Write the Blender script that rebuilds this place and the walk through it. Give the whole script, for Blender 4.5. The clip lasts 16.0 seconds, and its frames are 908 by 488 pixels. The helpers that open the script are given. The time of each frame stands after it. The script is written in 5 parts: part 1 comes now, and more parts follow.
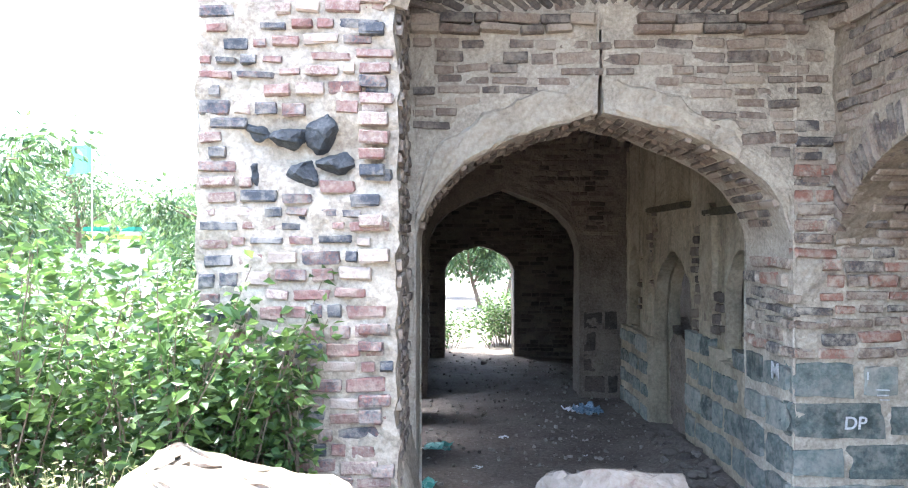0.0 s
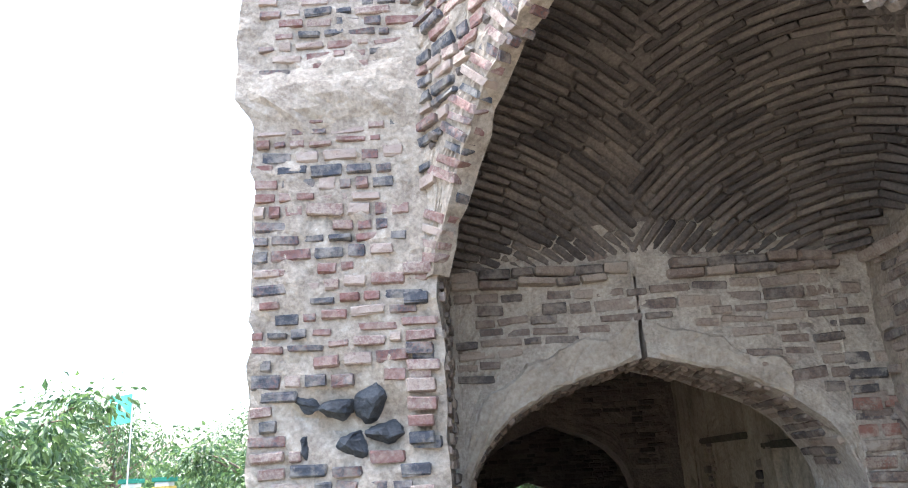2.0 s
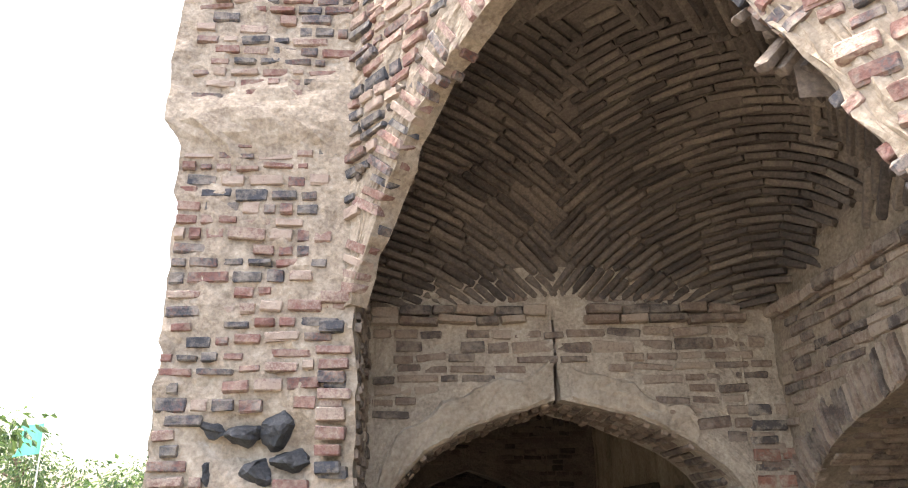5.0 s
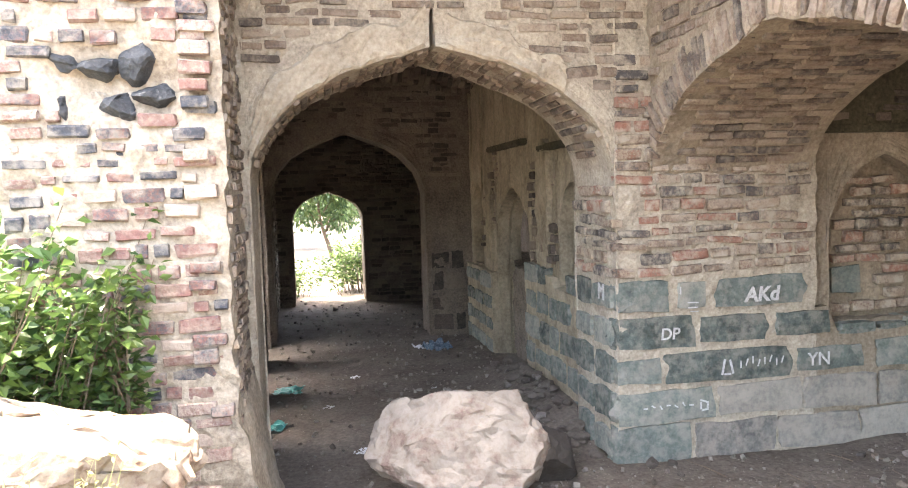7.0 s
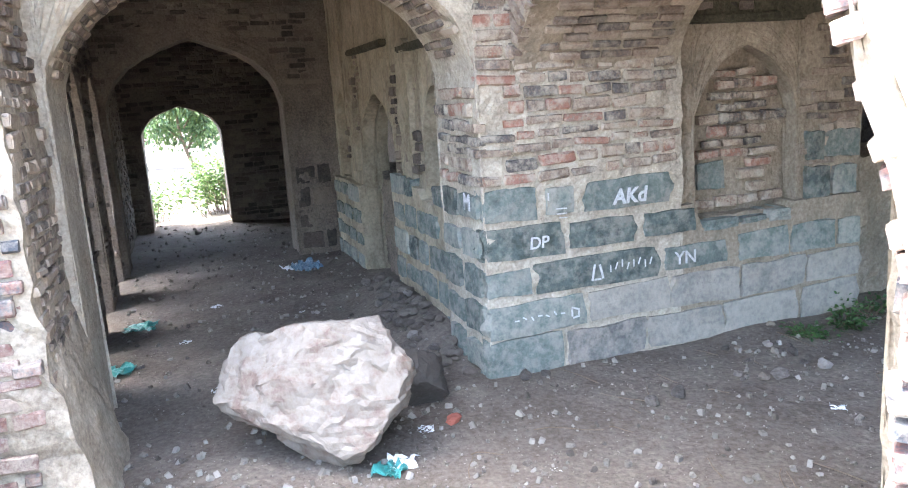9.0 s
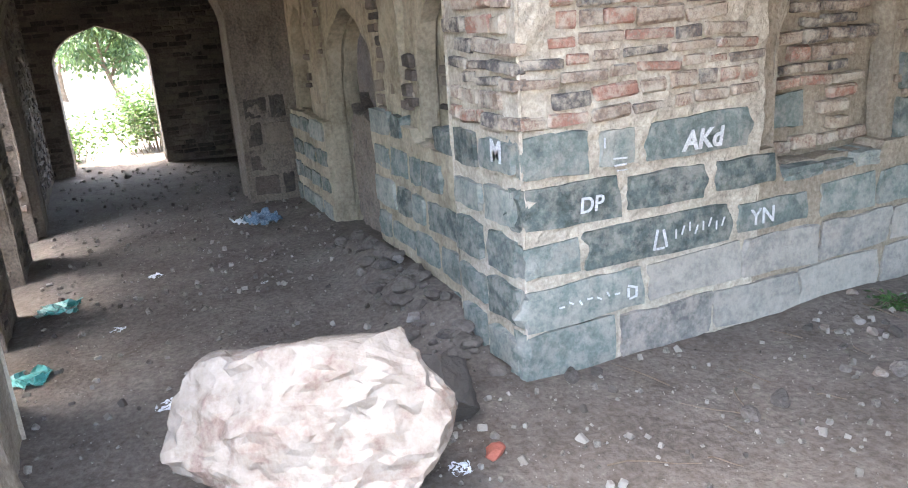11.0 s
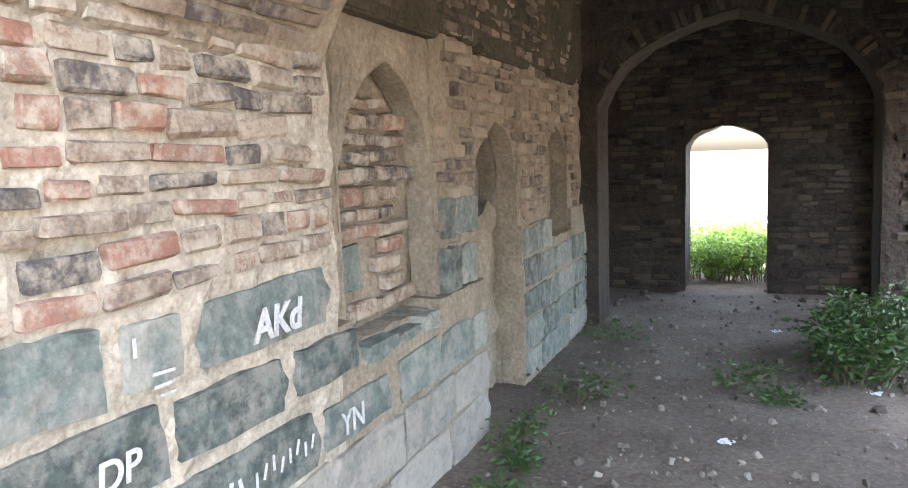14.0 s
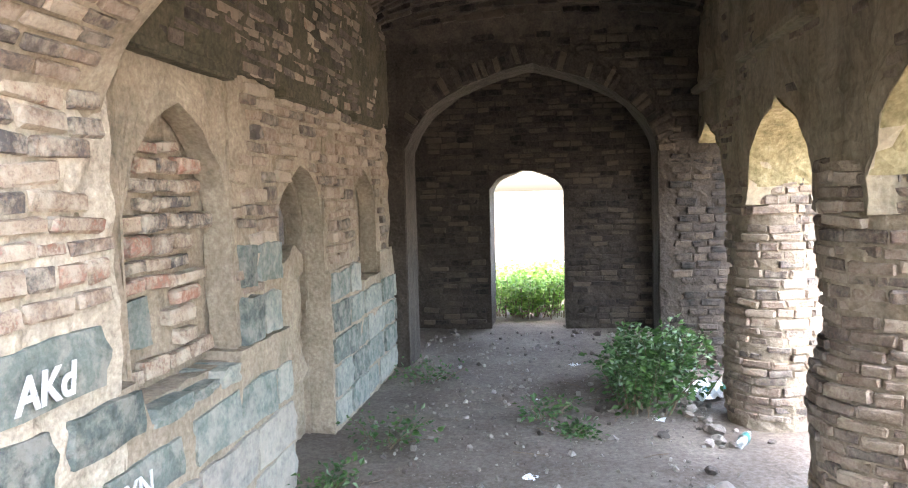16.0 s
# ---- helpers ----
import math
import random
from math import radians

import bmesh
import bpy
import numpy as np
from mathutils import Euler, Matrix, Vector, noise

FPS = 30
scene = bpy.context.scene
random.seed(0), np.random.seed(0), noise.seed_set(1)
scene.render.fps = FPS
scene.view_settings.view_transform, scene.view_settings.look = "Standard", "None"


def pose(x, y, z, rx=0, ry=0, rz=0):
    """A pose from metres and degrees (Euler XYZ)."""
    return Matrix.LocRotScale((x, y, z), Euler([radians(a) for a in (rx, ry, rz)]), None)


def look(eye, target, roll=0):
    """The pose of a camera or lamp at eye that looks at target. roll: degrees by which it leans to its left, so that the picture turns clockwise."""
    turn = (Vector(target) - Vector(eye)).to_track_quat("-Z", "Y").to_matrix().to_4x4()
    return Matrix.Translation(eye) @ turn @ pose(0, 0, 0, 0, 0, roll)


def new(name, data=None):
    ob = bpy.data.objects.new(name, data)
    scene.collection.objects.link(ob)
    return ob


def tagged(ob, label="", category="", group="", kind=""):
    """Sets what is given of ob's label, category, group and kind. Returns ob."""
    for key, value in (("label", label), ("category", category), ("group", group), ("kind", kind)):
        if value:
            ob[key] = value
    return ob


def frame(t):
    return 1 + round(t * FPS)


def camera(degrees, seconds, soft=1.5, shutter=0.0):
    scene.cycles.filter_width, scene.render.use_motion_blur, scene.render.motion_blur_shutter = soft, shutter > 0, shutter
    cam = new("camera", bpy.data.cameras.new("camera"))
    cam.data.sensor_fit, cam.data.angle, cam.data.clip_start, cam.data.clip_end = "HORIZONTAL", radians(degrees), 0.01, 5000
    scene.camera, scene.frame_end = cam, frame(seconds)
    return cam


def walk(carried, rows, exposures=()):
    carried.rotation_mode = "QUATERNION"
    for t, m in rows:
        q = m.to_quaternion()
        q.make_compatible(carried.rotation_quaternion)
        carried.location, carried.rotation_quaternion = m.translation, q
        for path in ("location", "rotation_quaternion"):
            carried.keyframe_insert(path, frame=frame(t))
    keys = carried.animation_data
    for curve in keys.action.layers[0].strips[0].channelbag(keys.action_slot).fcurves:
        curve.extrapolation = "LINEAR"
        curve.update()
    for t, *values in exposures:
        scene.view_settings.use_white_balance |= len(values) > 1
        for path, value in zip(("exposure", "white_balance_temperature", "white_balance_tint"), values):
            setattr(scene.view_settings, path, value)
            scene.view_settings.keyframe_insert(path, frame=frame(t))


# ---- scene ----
cam = camera(62.1, 16.0, soft=1.1)
METRES, EYE, TILT, LEAN, TURN = 4.4, 1.96, 0.0, 0.0, 0.0
ROWS = [
    (0.0, 0.0, 0.0, 0.0, 0.0, 0.0, -0.0),
    (0.5, -0.0078, -0.0029, 0.0104, 2.17, 3.62, 0.29),
    (1.0, -0.0114, -0.0062, 0.0168, 3.45, 6.94, 0.1),
    (1.5, -0.0154, -0.0053, 0.0265, 3.23, 9.89, 0.76),
    (2.0, -0.0132, -0.0124, 0.0429, 3.03, 16.9, 3.11),
    (2.5, -0.0069, -0.0246, 0.0485, 2.04, 25.44, 2.07),
    (3.0, -0.0033, -0.0266, 0.0543, -1.1, 30.86, 0.63),
    (5.5, 0.0141, -0.0184, 0.009, -2.31, 12.04, 1.07),
    (6.0, 0.0126, -0.0166, -0.0085, -0.62, 2.11, 2.11),
    (6.5, 0.0166, -0.0106, -0.0196, -5.81, -3.44, 2.28),
    (7.0, 0.021, -0.0092, -0.0226, -11.07, -3.91, 1.83),
    (7.5, 0.025, -0.0044, -0.0243, -16.7, -3.82, 2.41),
    (8.0, 0.032, 0.0025, -0.0273, -20.8, -5.98, 2.61),
    (8.5, 0.0485, 0.0272, -0.0322, -21.45, -8.77, 4.37),
    (9.0, 0.0791, 0.0694, -0.0269, -20.22, -11.29, 3.81),
    (11.5, 0.1021, 0.4444, -0.0413, -25.75, -17.52, 4.21),
    (12.0, 0.1395, 0.5113, -0.0507, -26.47, -16.13, 6.25),
    (12.5, 0.1669, 0.5832, -0.0662, -35.88, -15.09, 4.16),
    (13.0, 0.1921, 0.6598, -0.0738, -47.73, -12.29, 4.65),
    (13.5, 0.2338, 0.6969, -0.0799, -57.24, -3.87, 4.71),
    (14.0, 0.2541, 0.7128, -0.0815, -67.96, -6.48, 1.92),
    (14.5, 0.256, 0.7117, -0.0821, -74.65, -7.86, 2.34),
    (15.0, 0.2589, 0.7103, -0.0806, -76.94, -7.68, 2.69),
    (15.5, 0.2613, 0.7088, -0.0774, -78.32, -5.25, 2.15),
    (16.0, 0.2644, 0.7049, -0.0741, -82.0, -3.94, 1.52),
]
EXPOSURES = [(0.0, 4.0, 5750, 7), (3.0, 2.75, 6000, 8), (5.5, 3.2, 7300, 13), (7.0, 4.3, 7300, 12), (9.0, 4.6, 6050, 8), (12.0, 4.8, 6750, 10), (13.5, 4.85, 6900, 10), (16.0, 5.48, 6900, 10)]
walk(cam, [(t, pose(0, 0, EYE, TILT, LEAN, TURN) @ pose(METRES * x, METRES * y, METRES * z, 90 + pitch, roll, yaw)) for t, x, y, z, yaw, pitch, roll in ROWS], EXPOSURES)

# ---- world, sun, exposure ----
SUN_ELEV, SUN_AZ = 75.0, 302.0
world = bpy.data.worlds.new("sky")
world.use_nodes = True
scene.world = world
wn = world.node_tree.nodes
sky = wn.new("ShaderNodeTexSky")
sky.sky_type = "NISHITA"
sky.sun_disc = False
sky.sun_elevation = radians(SUN_ELEV)
sky.sun_rotation = radians(SUN_AZ)
sky.air_density, sky.dust_density, sky.ozone_density = 1.0, 6.0, 0.6
wn["Background"].inputs["Strength"].default_value = 0.15
world.node_tree.links.new(sky.outputs[0], wn["Background"].inputs[0])
sun = new("sun", bpy.data.lights.new("sun", "SUN"))
sun.data.energy, sun.data.angle, sun.data.color = 2.1, radians(1.5), (1.0, 0.97, 0.91)
sdir = Vector((math.sin(radians(SUN_AZ)) * math.cos(radians(SUN_ELEV)), math.cos(radians(SUN_AZ)) * math.cos(radians(SUN_ELEV)), math.sin(radians(SUN_ELEV))))
sun.matrix_world = look(sdir * 50, (0, 0, 0))


# ---- materials ----
def mat(name, colours, scale=4.0, rough=0.9, bump=0.4, fine=60.0, spread=0.0, by="", metal=0.0, mottle=0.45, spec=0.3, dust=0.0, dusty=(0.42, 0.375, 0.305), trans=0.0, streak=0.0, stain=(0.06, 0.058, 0.045)):
    """A rough mineral or plant surface: two noise scales over a colour ramp, fine relief, and a shift of tone piece by piece."""
    m = bpy.data.materials.new(name)
    m.use_nodes = True
    nt = m.node_tree
    n, l = nt.nodes, nt.links
    b = n["Principled BSDF"]
    geo = n.new("ShaderNodeNewGeometry")
    big, small = n.new("ShaderNodeTexNoise"), n.new("ShaderNodeTexNoise")
    for tex, sc, det in ((big, scale, 6.0), (small, fine, 5.0)):
        l.new(geo.outputs["Position"], tex.inputs["Vector"])
        tex.inputs["Scale"].default_value, tex.inputs["Detail"].default_value = sc, det
        tex.inputs["Roughness"].default_value = 0.65
    ramp = n.new("ShaderNodeValToRGB")
    els = ramp.color_ramp.elements
    while len(els) < len(colours):
        els.new(0.5)
    for i, c in enumerate(colours):
        els[i].position = 0.5 if len(colours) == 1 else 0.28 + 0.44 * i / (len(colours) - 1)
        els[i].color = (*c, 1)
    mix = n.new("ShaderNodeMath")
    mix.operation = "MULTIPLY_ADD"
    l.new(small.outputs["Fac"], mix.inputs[0])
    mix.inputs[1].default_value = 1 - mottle
    add = n.new("ShaderNodeMath")
    add.operation = "MULTIPLY"
    l.new(big.outputs["Fac"], add.inputs[0])
    add.inputs[1].default_value = mottle
    l.new(add.outputs[0], mix.inputs[2])
    fac = mix.outputs[0]
    if by:
        src = n.new("ShaderNodeObjectInfo").outputs["Random"] if by == "object" else geo.outputs["Random Per Island"]
        sh = n.new("ShaderNodeMath")
        sh.operation = "MULTIPLY_ADD"
        l.new(src, sh.inputs[0])
        sh.inputs[1].default_value = spread
        off = n.new("ShaderNodeMath")
        off.operation = "SUBTRACT"
        l.new(fac, off.inputs[0])
        off.inputs[1].default_value = spread / 2
        l.new(off.outputs[0], sh.inputs[2])
        fac = sh.outputs[0]
    l.new(fac, ramp.inputs[0])
    colour = ramp.outputs[0]
    if dust:
        dn = n.new("ShaderNodeTexNoise")
        l.new(geo.outputs["Position"], dn.inputs["Vector"])
        dn.inputs["Scale"].default_value, dn.inputs["Detail"].default_value, dn.inputs["Roughness"].default_value = 11.0, 9.0, 0.7
        rg = n.new("ShaderNodeMapRange")
        rg.inputs["From Min"].default_value, rg.inputs["From Max"].default_value, rg.inputs["To Max"].default_value = 0.44, 0.60, dust
        l.new(dn.outputs["Fac"], rg.inputs["Value"])
        cm = n.new("ShaderNodeMix")
        cm.data_type = "RGBA"
        l.new(rg.outputs[0], cm.inputs["Factor"])
        l.new(colour, cm.inputs[6])
        cm.inputs[7].default_value = (*dusty, 1)
        colour = cm.outputs[2]
    if streak:
        sv = n.new("ShaderNodeVectorMath")
        sv.operation = "MULTIPLY"
        l.new(geo.outputs["Position"], sv.inputs[0])
        sv.inputs[1].default_value = (5.0, 5.0, 0.9)
        sn = n.new("ShaderNodeTexNoise")
        l.new(sv.outputs[0], sn.inputs["Vector"])
        sn.inputs["Scale"].default_value, sn.inputs["Detail"].default_value, sn.inputs["Roughness"].default_value = 1.0, 7.0, 0.65
        sr = n.new("ShaderNodeMapRange")
        sr.inputs["From Min"].default_value, sr.inputs["From Max"].default_value, sr.inputs["To Max"].default_value = 0.48, 0.68, streak
        l.new(sn.outputs["Fac"], sr.inputs["Value"])
        sm = n.new("ShaderNodeMix")
        sm.data_type = "RGBA"
        l.new(sr.outputs[0], sm.inputs["Factor"])
        l.new(colour, sm.inputs[6])
        sm.inputs[7].default_value = (*stain, 1)
        colour = sm.outputs[2]
    l.new(colour, b.inputs["Base Color"])
    b.inputs["Roughness"].default_value, b.inputs["Metallic"].default_value = rough, metal
    b.inputs["Specular IOR Level"].default_value = spec
    if bump:
        bp = n.new("ShaderNodeBump")
        bp.inputs["Strength"].default_value, bp.inputs["Distance"].default_value = bump * 0.6, 0.012
        l.new(small.outputs["Fac"], bp.inputs["Height"])
        mid = n.new("ShaderNodeTexNoise")
        l.new(geo.outputs["Position"], mid.inputs["Vector"])
        mid.inputs["Scale"].default_value, mid.inputs["Detail"].default_value = fine * 0.3, 3.0
        bq = n.new("ShaderNodeBump")
        bq.inputs["Strength"].default_value, bq.inputs["Distance"].default_value = bump * 0.7, 0.035
        l.new(mid.outputs["Fac"], bq.inputs["Height"])
        l.new(bp.outputs[0], bq.inputs["Normal"])
        l.new(bq.outputs[0], b.inputs["Normal"])
    if trans:
        b.inputs["Transmission Weight"].default_value = trans
    return m


MORTAR = [(0.16, 0.136, 0.108), (0.31, 0.272, 0.218), (0.45, 0.403, 0.325), (0.6, 0.555, 0.465)]
BRICK = [(0.085, 0.08, 0.078), (0.14, 0.115, 0.098), (0.2, 0.15, 0.118), (0.26, 0.205, 0.158), (0.33, 0.27, 0.21), (0.21, 0.15, 0.118), (0.27, 0.14, 0.105)]
STONE = [(0.048, 0.06, 0.055), (0.09, 0.114, 0.105), (0.15, 0.178, 0.162), (0.28, 0.285, 0.25)]
m_mortar = mat("lime_mortar", MORTAR, 5.0, 0.95, 0.9, 45.0)
m_mortar_pier = mat("ochre_lime_mortar", [(0.13, 0.105, 0.08), (0.25, 0.212, 0.165), (0.38, 0.332, 0.262), (0.53, 0.48, 0.4)], 6.0, 0.95, 1.0, 38.0)
m_earth = mat("earthen_mortar", [(0.11, 0.092, 0.068), (0.205, 0.172, 0.13), (0.3, 0.255, 0.195), (0.43, 0.38, 0.3)], 4.0, 0.95, 0.9, 40.0, streak=0.35, stain=(0.09, 0.08, 0.058))
# Soot plus the deep gallery's weak light, both put into the mortar's colour.
m_mortar_dark = mat("soot_shade_mortar", [(0.055, 0.047, 0.04), (0.12, 0.102, 0.084), (0.2, 0.168, 0.137), (0.28, 0.24, 0.195)], 3.0, 0.95, 0.9, 45.0)
m_plaster = mat("old_plaster", [(0.19, 0.155, 0.115), (0.33, 0.285, 0.22), (0.45, 0.4, 0.32), (0.54, 0.49, 0.4)], 4.0, 0.92, 0.9, 30.0, mottle=0.5)
m_plaster_w = mat("streaked_plaster", [(0.13, 0.11, 0.08), (0.25, 0.215, 0.155), (0.37, 0.32, 0.235), (0.47, 0.42, 0.32)], 2.5, 0.92, 0.8, 30.0, mottle=0.55, streak=0.55)
m_lichen = mat("yellow_lichened_plaster", [(0.1, 0.088, 0.045), (0.2, 0.175, 0.095), (0.31, 0.275, 0.165), (0.4, 0.36, 0.25)], 7.0, 0.95, 0.9, 30.0, mottle=0.5)
# Moss stains, darkened further by the shade under the vault.
m_moss_shade = mat("shaded_mossy_plaster", [(0.02, 0.02, 0.014), (0.05, 0.047, 0.032), (0.095, 0.087, 0.06), (0.16, 0.145, 0.105)], 3.0, 0.95, 0.9, 34.0, mottle=0.5, streak=0.6, stain=(0.02, 0.02, 0.016))
BRICK_PIER = [(0.05, 0.055, 0.065), (0.1, 0.088, 0.09), (0.15, 0.085, 0.075), (0.19, 0.1, 0.085), (0.19, 0.125, 0.11), (0.3, 0.24, 0.2)]
BRICK_IN = [(0.085, 0.075, 0.068), (0.14, 0.112, 0.092), (0.19, 0.142, 0.112), (0.25, 0.2, 0.155), (0.34, 0.285, 0.225)]
m_brick = mat("mixed_old_brick", BRICK, 6.0, 0.92, 0.7, 60.0, 0.52, "object", dust=0.8)
m_brick_j = mat("mixed_old_brick_courses", BRICK, 6.0, 0.92, 0.7, 60.0, 0.52, "island", dust=0.8)
m_pier = mat("thin_red_brick", BRICK_PIER, 6.0, 0.92, 0.7, 60.0, 0.6, "object", dust=0.4)
m_pier_j = mat("thin_red_brick_courses", BRICK_PIER, 6.0, 0.92, 0.7, 60.0, 0.6, "island", dust=0.4)
m_in = mat("brown_brick", BRICK_IN, 6.0, 0.95, 0.7, 60.0, 0.45, "object", dust=0.55, dusty=(0.35, 0.305, 0.25))
m_in_j = mat("brown_brick_courses", BRICK_IN, 6.0, 0.95, 0.7, 60.0, 0.45, "island", dust=0.55, dusty=(0.35, 0.305, 0.25))
# Soot and the gallery's dimness together darken this brick colour.
BRICK_SOOT_SHADE = [(0.045, 0.04, 0.036), (0.09, 0.076, 0.065), (0.15, 0.122, 0.1), (0.21, 0.172, 0.138)]
m_soot_shade = mat("soot_shade_brick", BRICK_SOOT_SHADE, 3.0, 0.95, 0.7, 60.0, 0.5, "object", dust=0.4, dusty=(0.14, 0.12, 0.1))
m_soot_shade_j = mat("soot_shade_brick_courses", BRICK_SOOT_SHADE, 3.0, 0.95, 0.7, 60.0, 0.5, "island", dust=0.4, dusty=(0.14, 0.12, 0.1))
# Darker copy of the sooty brick: far south gallery's shade put into the colour.
BRICK_DIM = [(0.014, 0.013, 0.013), (0.03, 0.026, 0.024), (0.055, 0.045, 0.038), (0.09, 0.072, 0.058)]
m_dim = mat("dim_gallery_brick", BRICK_DIM, 3.0, 0.95, 0.7, 60.0, 0.5, "object", dust=0.35, dusty=(0.1, 0.085, 0.07))
m_dim_j = mat("dim_gallery_brick_courses", BRICK_DIM, 3.0, 0.95, 0.7, 60.0, 0.5, "island", dust=0.35, dusty=(0.1, 0.085, 0.07))
m_mortar_dim = mat("dim_gallery_mortar", [(0.015, 0.013, 0.012), (0.035, 0.03, 0.025), (0.06, 0.05, 0.042), (0.1, 0.083, 0.068)], 3.0, 0.95, 0.9, 45.0)
m_stone = mat("blue_grey_stone", STONE, 5.0, 0.85, 0.8, 34.0, 0.3, "object", mottle=0.5, dust=0.45, dusty=(0.34, 0.32, 0.28))
m_stone_mud = mat("mud_coated_stone", [(0.1, 0.1, 0.095), (0.17, 0.168, 0.155), (0.25, 0.24, 0.215), (0.33, 0.305, 0.265)], 4.0, 0.92, 0.8, 34.0, 0.2, "object", mottle=0.5, dust=0.5, dusty=(0.36, 0.32, 0.27))
m_basalt = mat("black_basalt", [(0.02, 0.022, 0.026), (0.05, 0.055, 0.06), (0.1, 0.105, 0.11)], 9.0, 0.8, 0.8, 60.0)
m_soil = mat("bare_soil", [(0.045, 0.036, 0.029), (0.088, 0.073, 0.06), (0.145, 0.124, 0.104), (0.23, 0.2, 0.17)], 1.4, 0.97, 1.0, 32.0, mottle=0.5)
m_boulder = mat("pale_rubble_rock", [(0.06, 0.048, 0.04), (0.14, 0.1, 0.08), (0.19, 0.165, 0.138), (0.22, 0.195, 0.165), (0.28, 0.255, 0.22)], 7.0, 0.95, 1.0, 24.0, mottle=0.62, dust=0.25, dusty=(0.3, 0.275, 0.24))
m_masonry = mat("fallen_masonry", [(0.07, 0.04, 0.03), (0.13, 0.09, 0.065), (0.2, 0.165, 0.125), (0.28, 0.245, 0.19)], 9.0, 0.95, 1.0, 24.0, mottle=0.55, dust=0.4, dusty=(0.3, 0.27, 0.22))
m_rubble = mat("dusty_rubble", [(0.07, 0.062, 0.055), (0.14, 0.125, 0.11), (0.23, 0.21, 0.19)], 8.0, 0.95, 0.8, 50.0, 0.6, "object")


# ---- mesh helpers ----
def mesh_object(name, verts, faces, material, parent=None, smooth=False):
    me = bpy.data.meshes.new(name)
    me.from_pydata([tuple(v) for v in verts], [], [tuple(f) for f in faces])
    me.materials.append(material)
    if smooth:
        me.polygons.foreach_set("use_smooth", [True] * len(me.polygons))
    me.update()
    ob = new(name, me)
    ob.parent = parent
    return ob


def part(name, bm, material, parent, label=""):
    me = bpy.data.meshes.new(name)
    bm.to_mesh(me)
    bm.free()
    me.materials.append(material)
    ob = new(name, me)
    ob.parent = parent
    return tagged(ob, label)


def rough_point(p, amount, freq=6.0):
    v = Vector(p)
    return v + (noise.noise_vector(v * freq) * 0.8 + noise.noise_vector(v * freq * 3.1) * 0.6) * amount


class Mass:
    """Gathers slabs of masonry into one mesh."""

    def __init__(self):
        self.v, self.f = [], []

    def grid(self, rows, amount=0.0, flip=False):
        base, w = len(self.v), len(rows[0])
        for r in rows:
            for p in r:
                self.v.append(rough_point(p, amount) if amount else Vector(p))
        for i in range(len(rows) - 1):
            for j in range(w - 1):
                a = base + i * w + j
                q = (a, a + 1, a + w + 1, a + w)
                self.f.append(q[::-1] if flip else q)

    def slab(self, p0, u, n, cols, thick, dz=0.06, rough=0.022):
        """p0 + u*s along the face; n points into the wall; cols: (s, low z, high z)."""
        p0, u, n = Vector(p0), Vector(u).normalized(), Vector(n).normalized()
        nz = max(1, math.ceil(max(c[2] - c[1] for c in cols) / dz))
        k = max(1, math.ceil(thick / 0.15))
        front = [[p0 + u * s + Vector((0, 0, lo + (hi - lo) * j / nz)) for j in range(nz + 1)] for s, lo, hi in cols]
        back = [[p + n * thick for p in r] for r in front]
        self.grid(front, rough)
        self.grid(back, rough, True)
        self.grid([[r[0] + n * thick * i / k for i in range(k + 1)] for r in front], rough, True)
        self.grid([[r[-1] + n * thick * i / k for i in range(k + 1)] for r in front], rough)
        self.grid([[p + n * thick * i / k for i in range(k + 1)] for p in front[0]], rough)
        self.grid([[p + n * thick * i / k for i in range(k + 1)] for p in front[-1]], rough, True)

    def make(self, name, material, label, category="wall"):
        ob = mesh_object(name, self.v, self.f, material)
        return tagged(ob, label, category, kind="structure")


def pointed(s, a, b, spring, apex):
    """A four-centred arch: steep haunches, nearly straight slopes to the crown."""
    t = min(1.0, abs(s - (a + b) / 2) / ((b - a) / 2))
    return spring + (apex - spring) * (1 - 0.375 * t - 0.625 * (1 - math.sqrt(max(0.0, 1 - t ** 4))))


def steps(a, b, d=0.06):
    k = max(1, math.ceil((b - a) / d))
    return [a + (b - a) * i / k for i in range(k + 1)]


def haunched(a, b, d=0.07):
    """Steps across an opening, closer together towards its steep sides."""
    k = max(8, math.ceil((b - a) / d))
    return [(a + b) / 2 - (b - a) / 2 * math.cos(math.pi * i / k) for i in range(k + 1)]


def wall_cols(a, b, top, openings=(), d=0.06):
    """Columns of a wall from a to b with arched openings (left, right, spring, apex) down to the ground."""
    cut = sorted(openings)
    cols, at = [], a
    for l, r, spring, apex in cut:
        if l > at:
            cols += [(s, -0.2, top(s)) for s in steps(at, l, d)]
        cols += [(s, pointed(s, l, r, spring, apex), top(s)) for s in haunched(l + 0.001, r - 0.001)]
        at = r
    if b > at:
        cols += [(s, -0.2, top(s)) for s in steps(at, b, d)]
    return cols


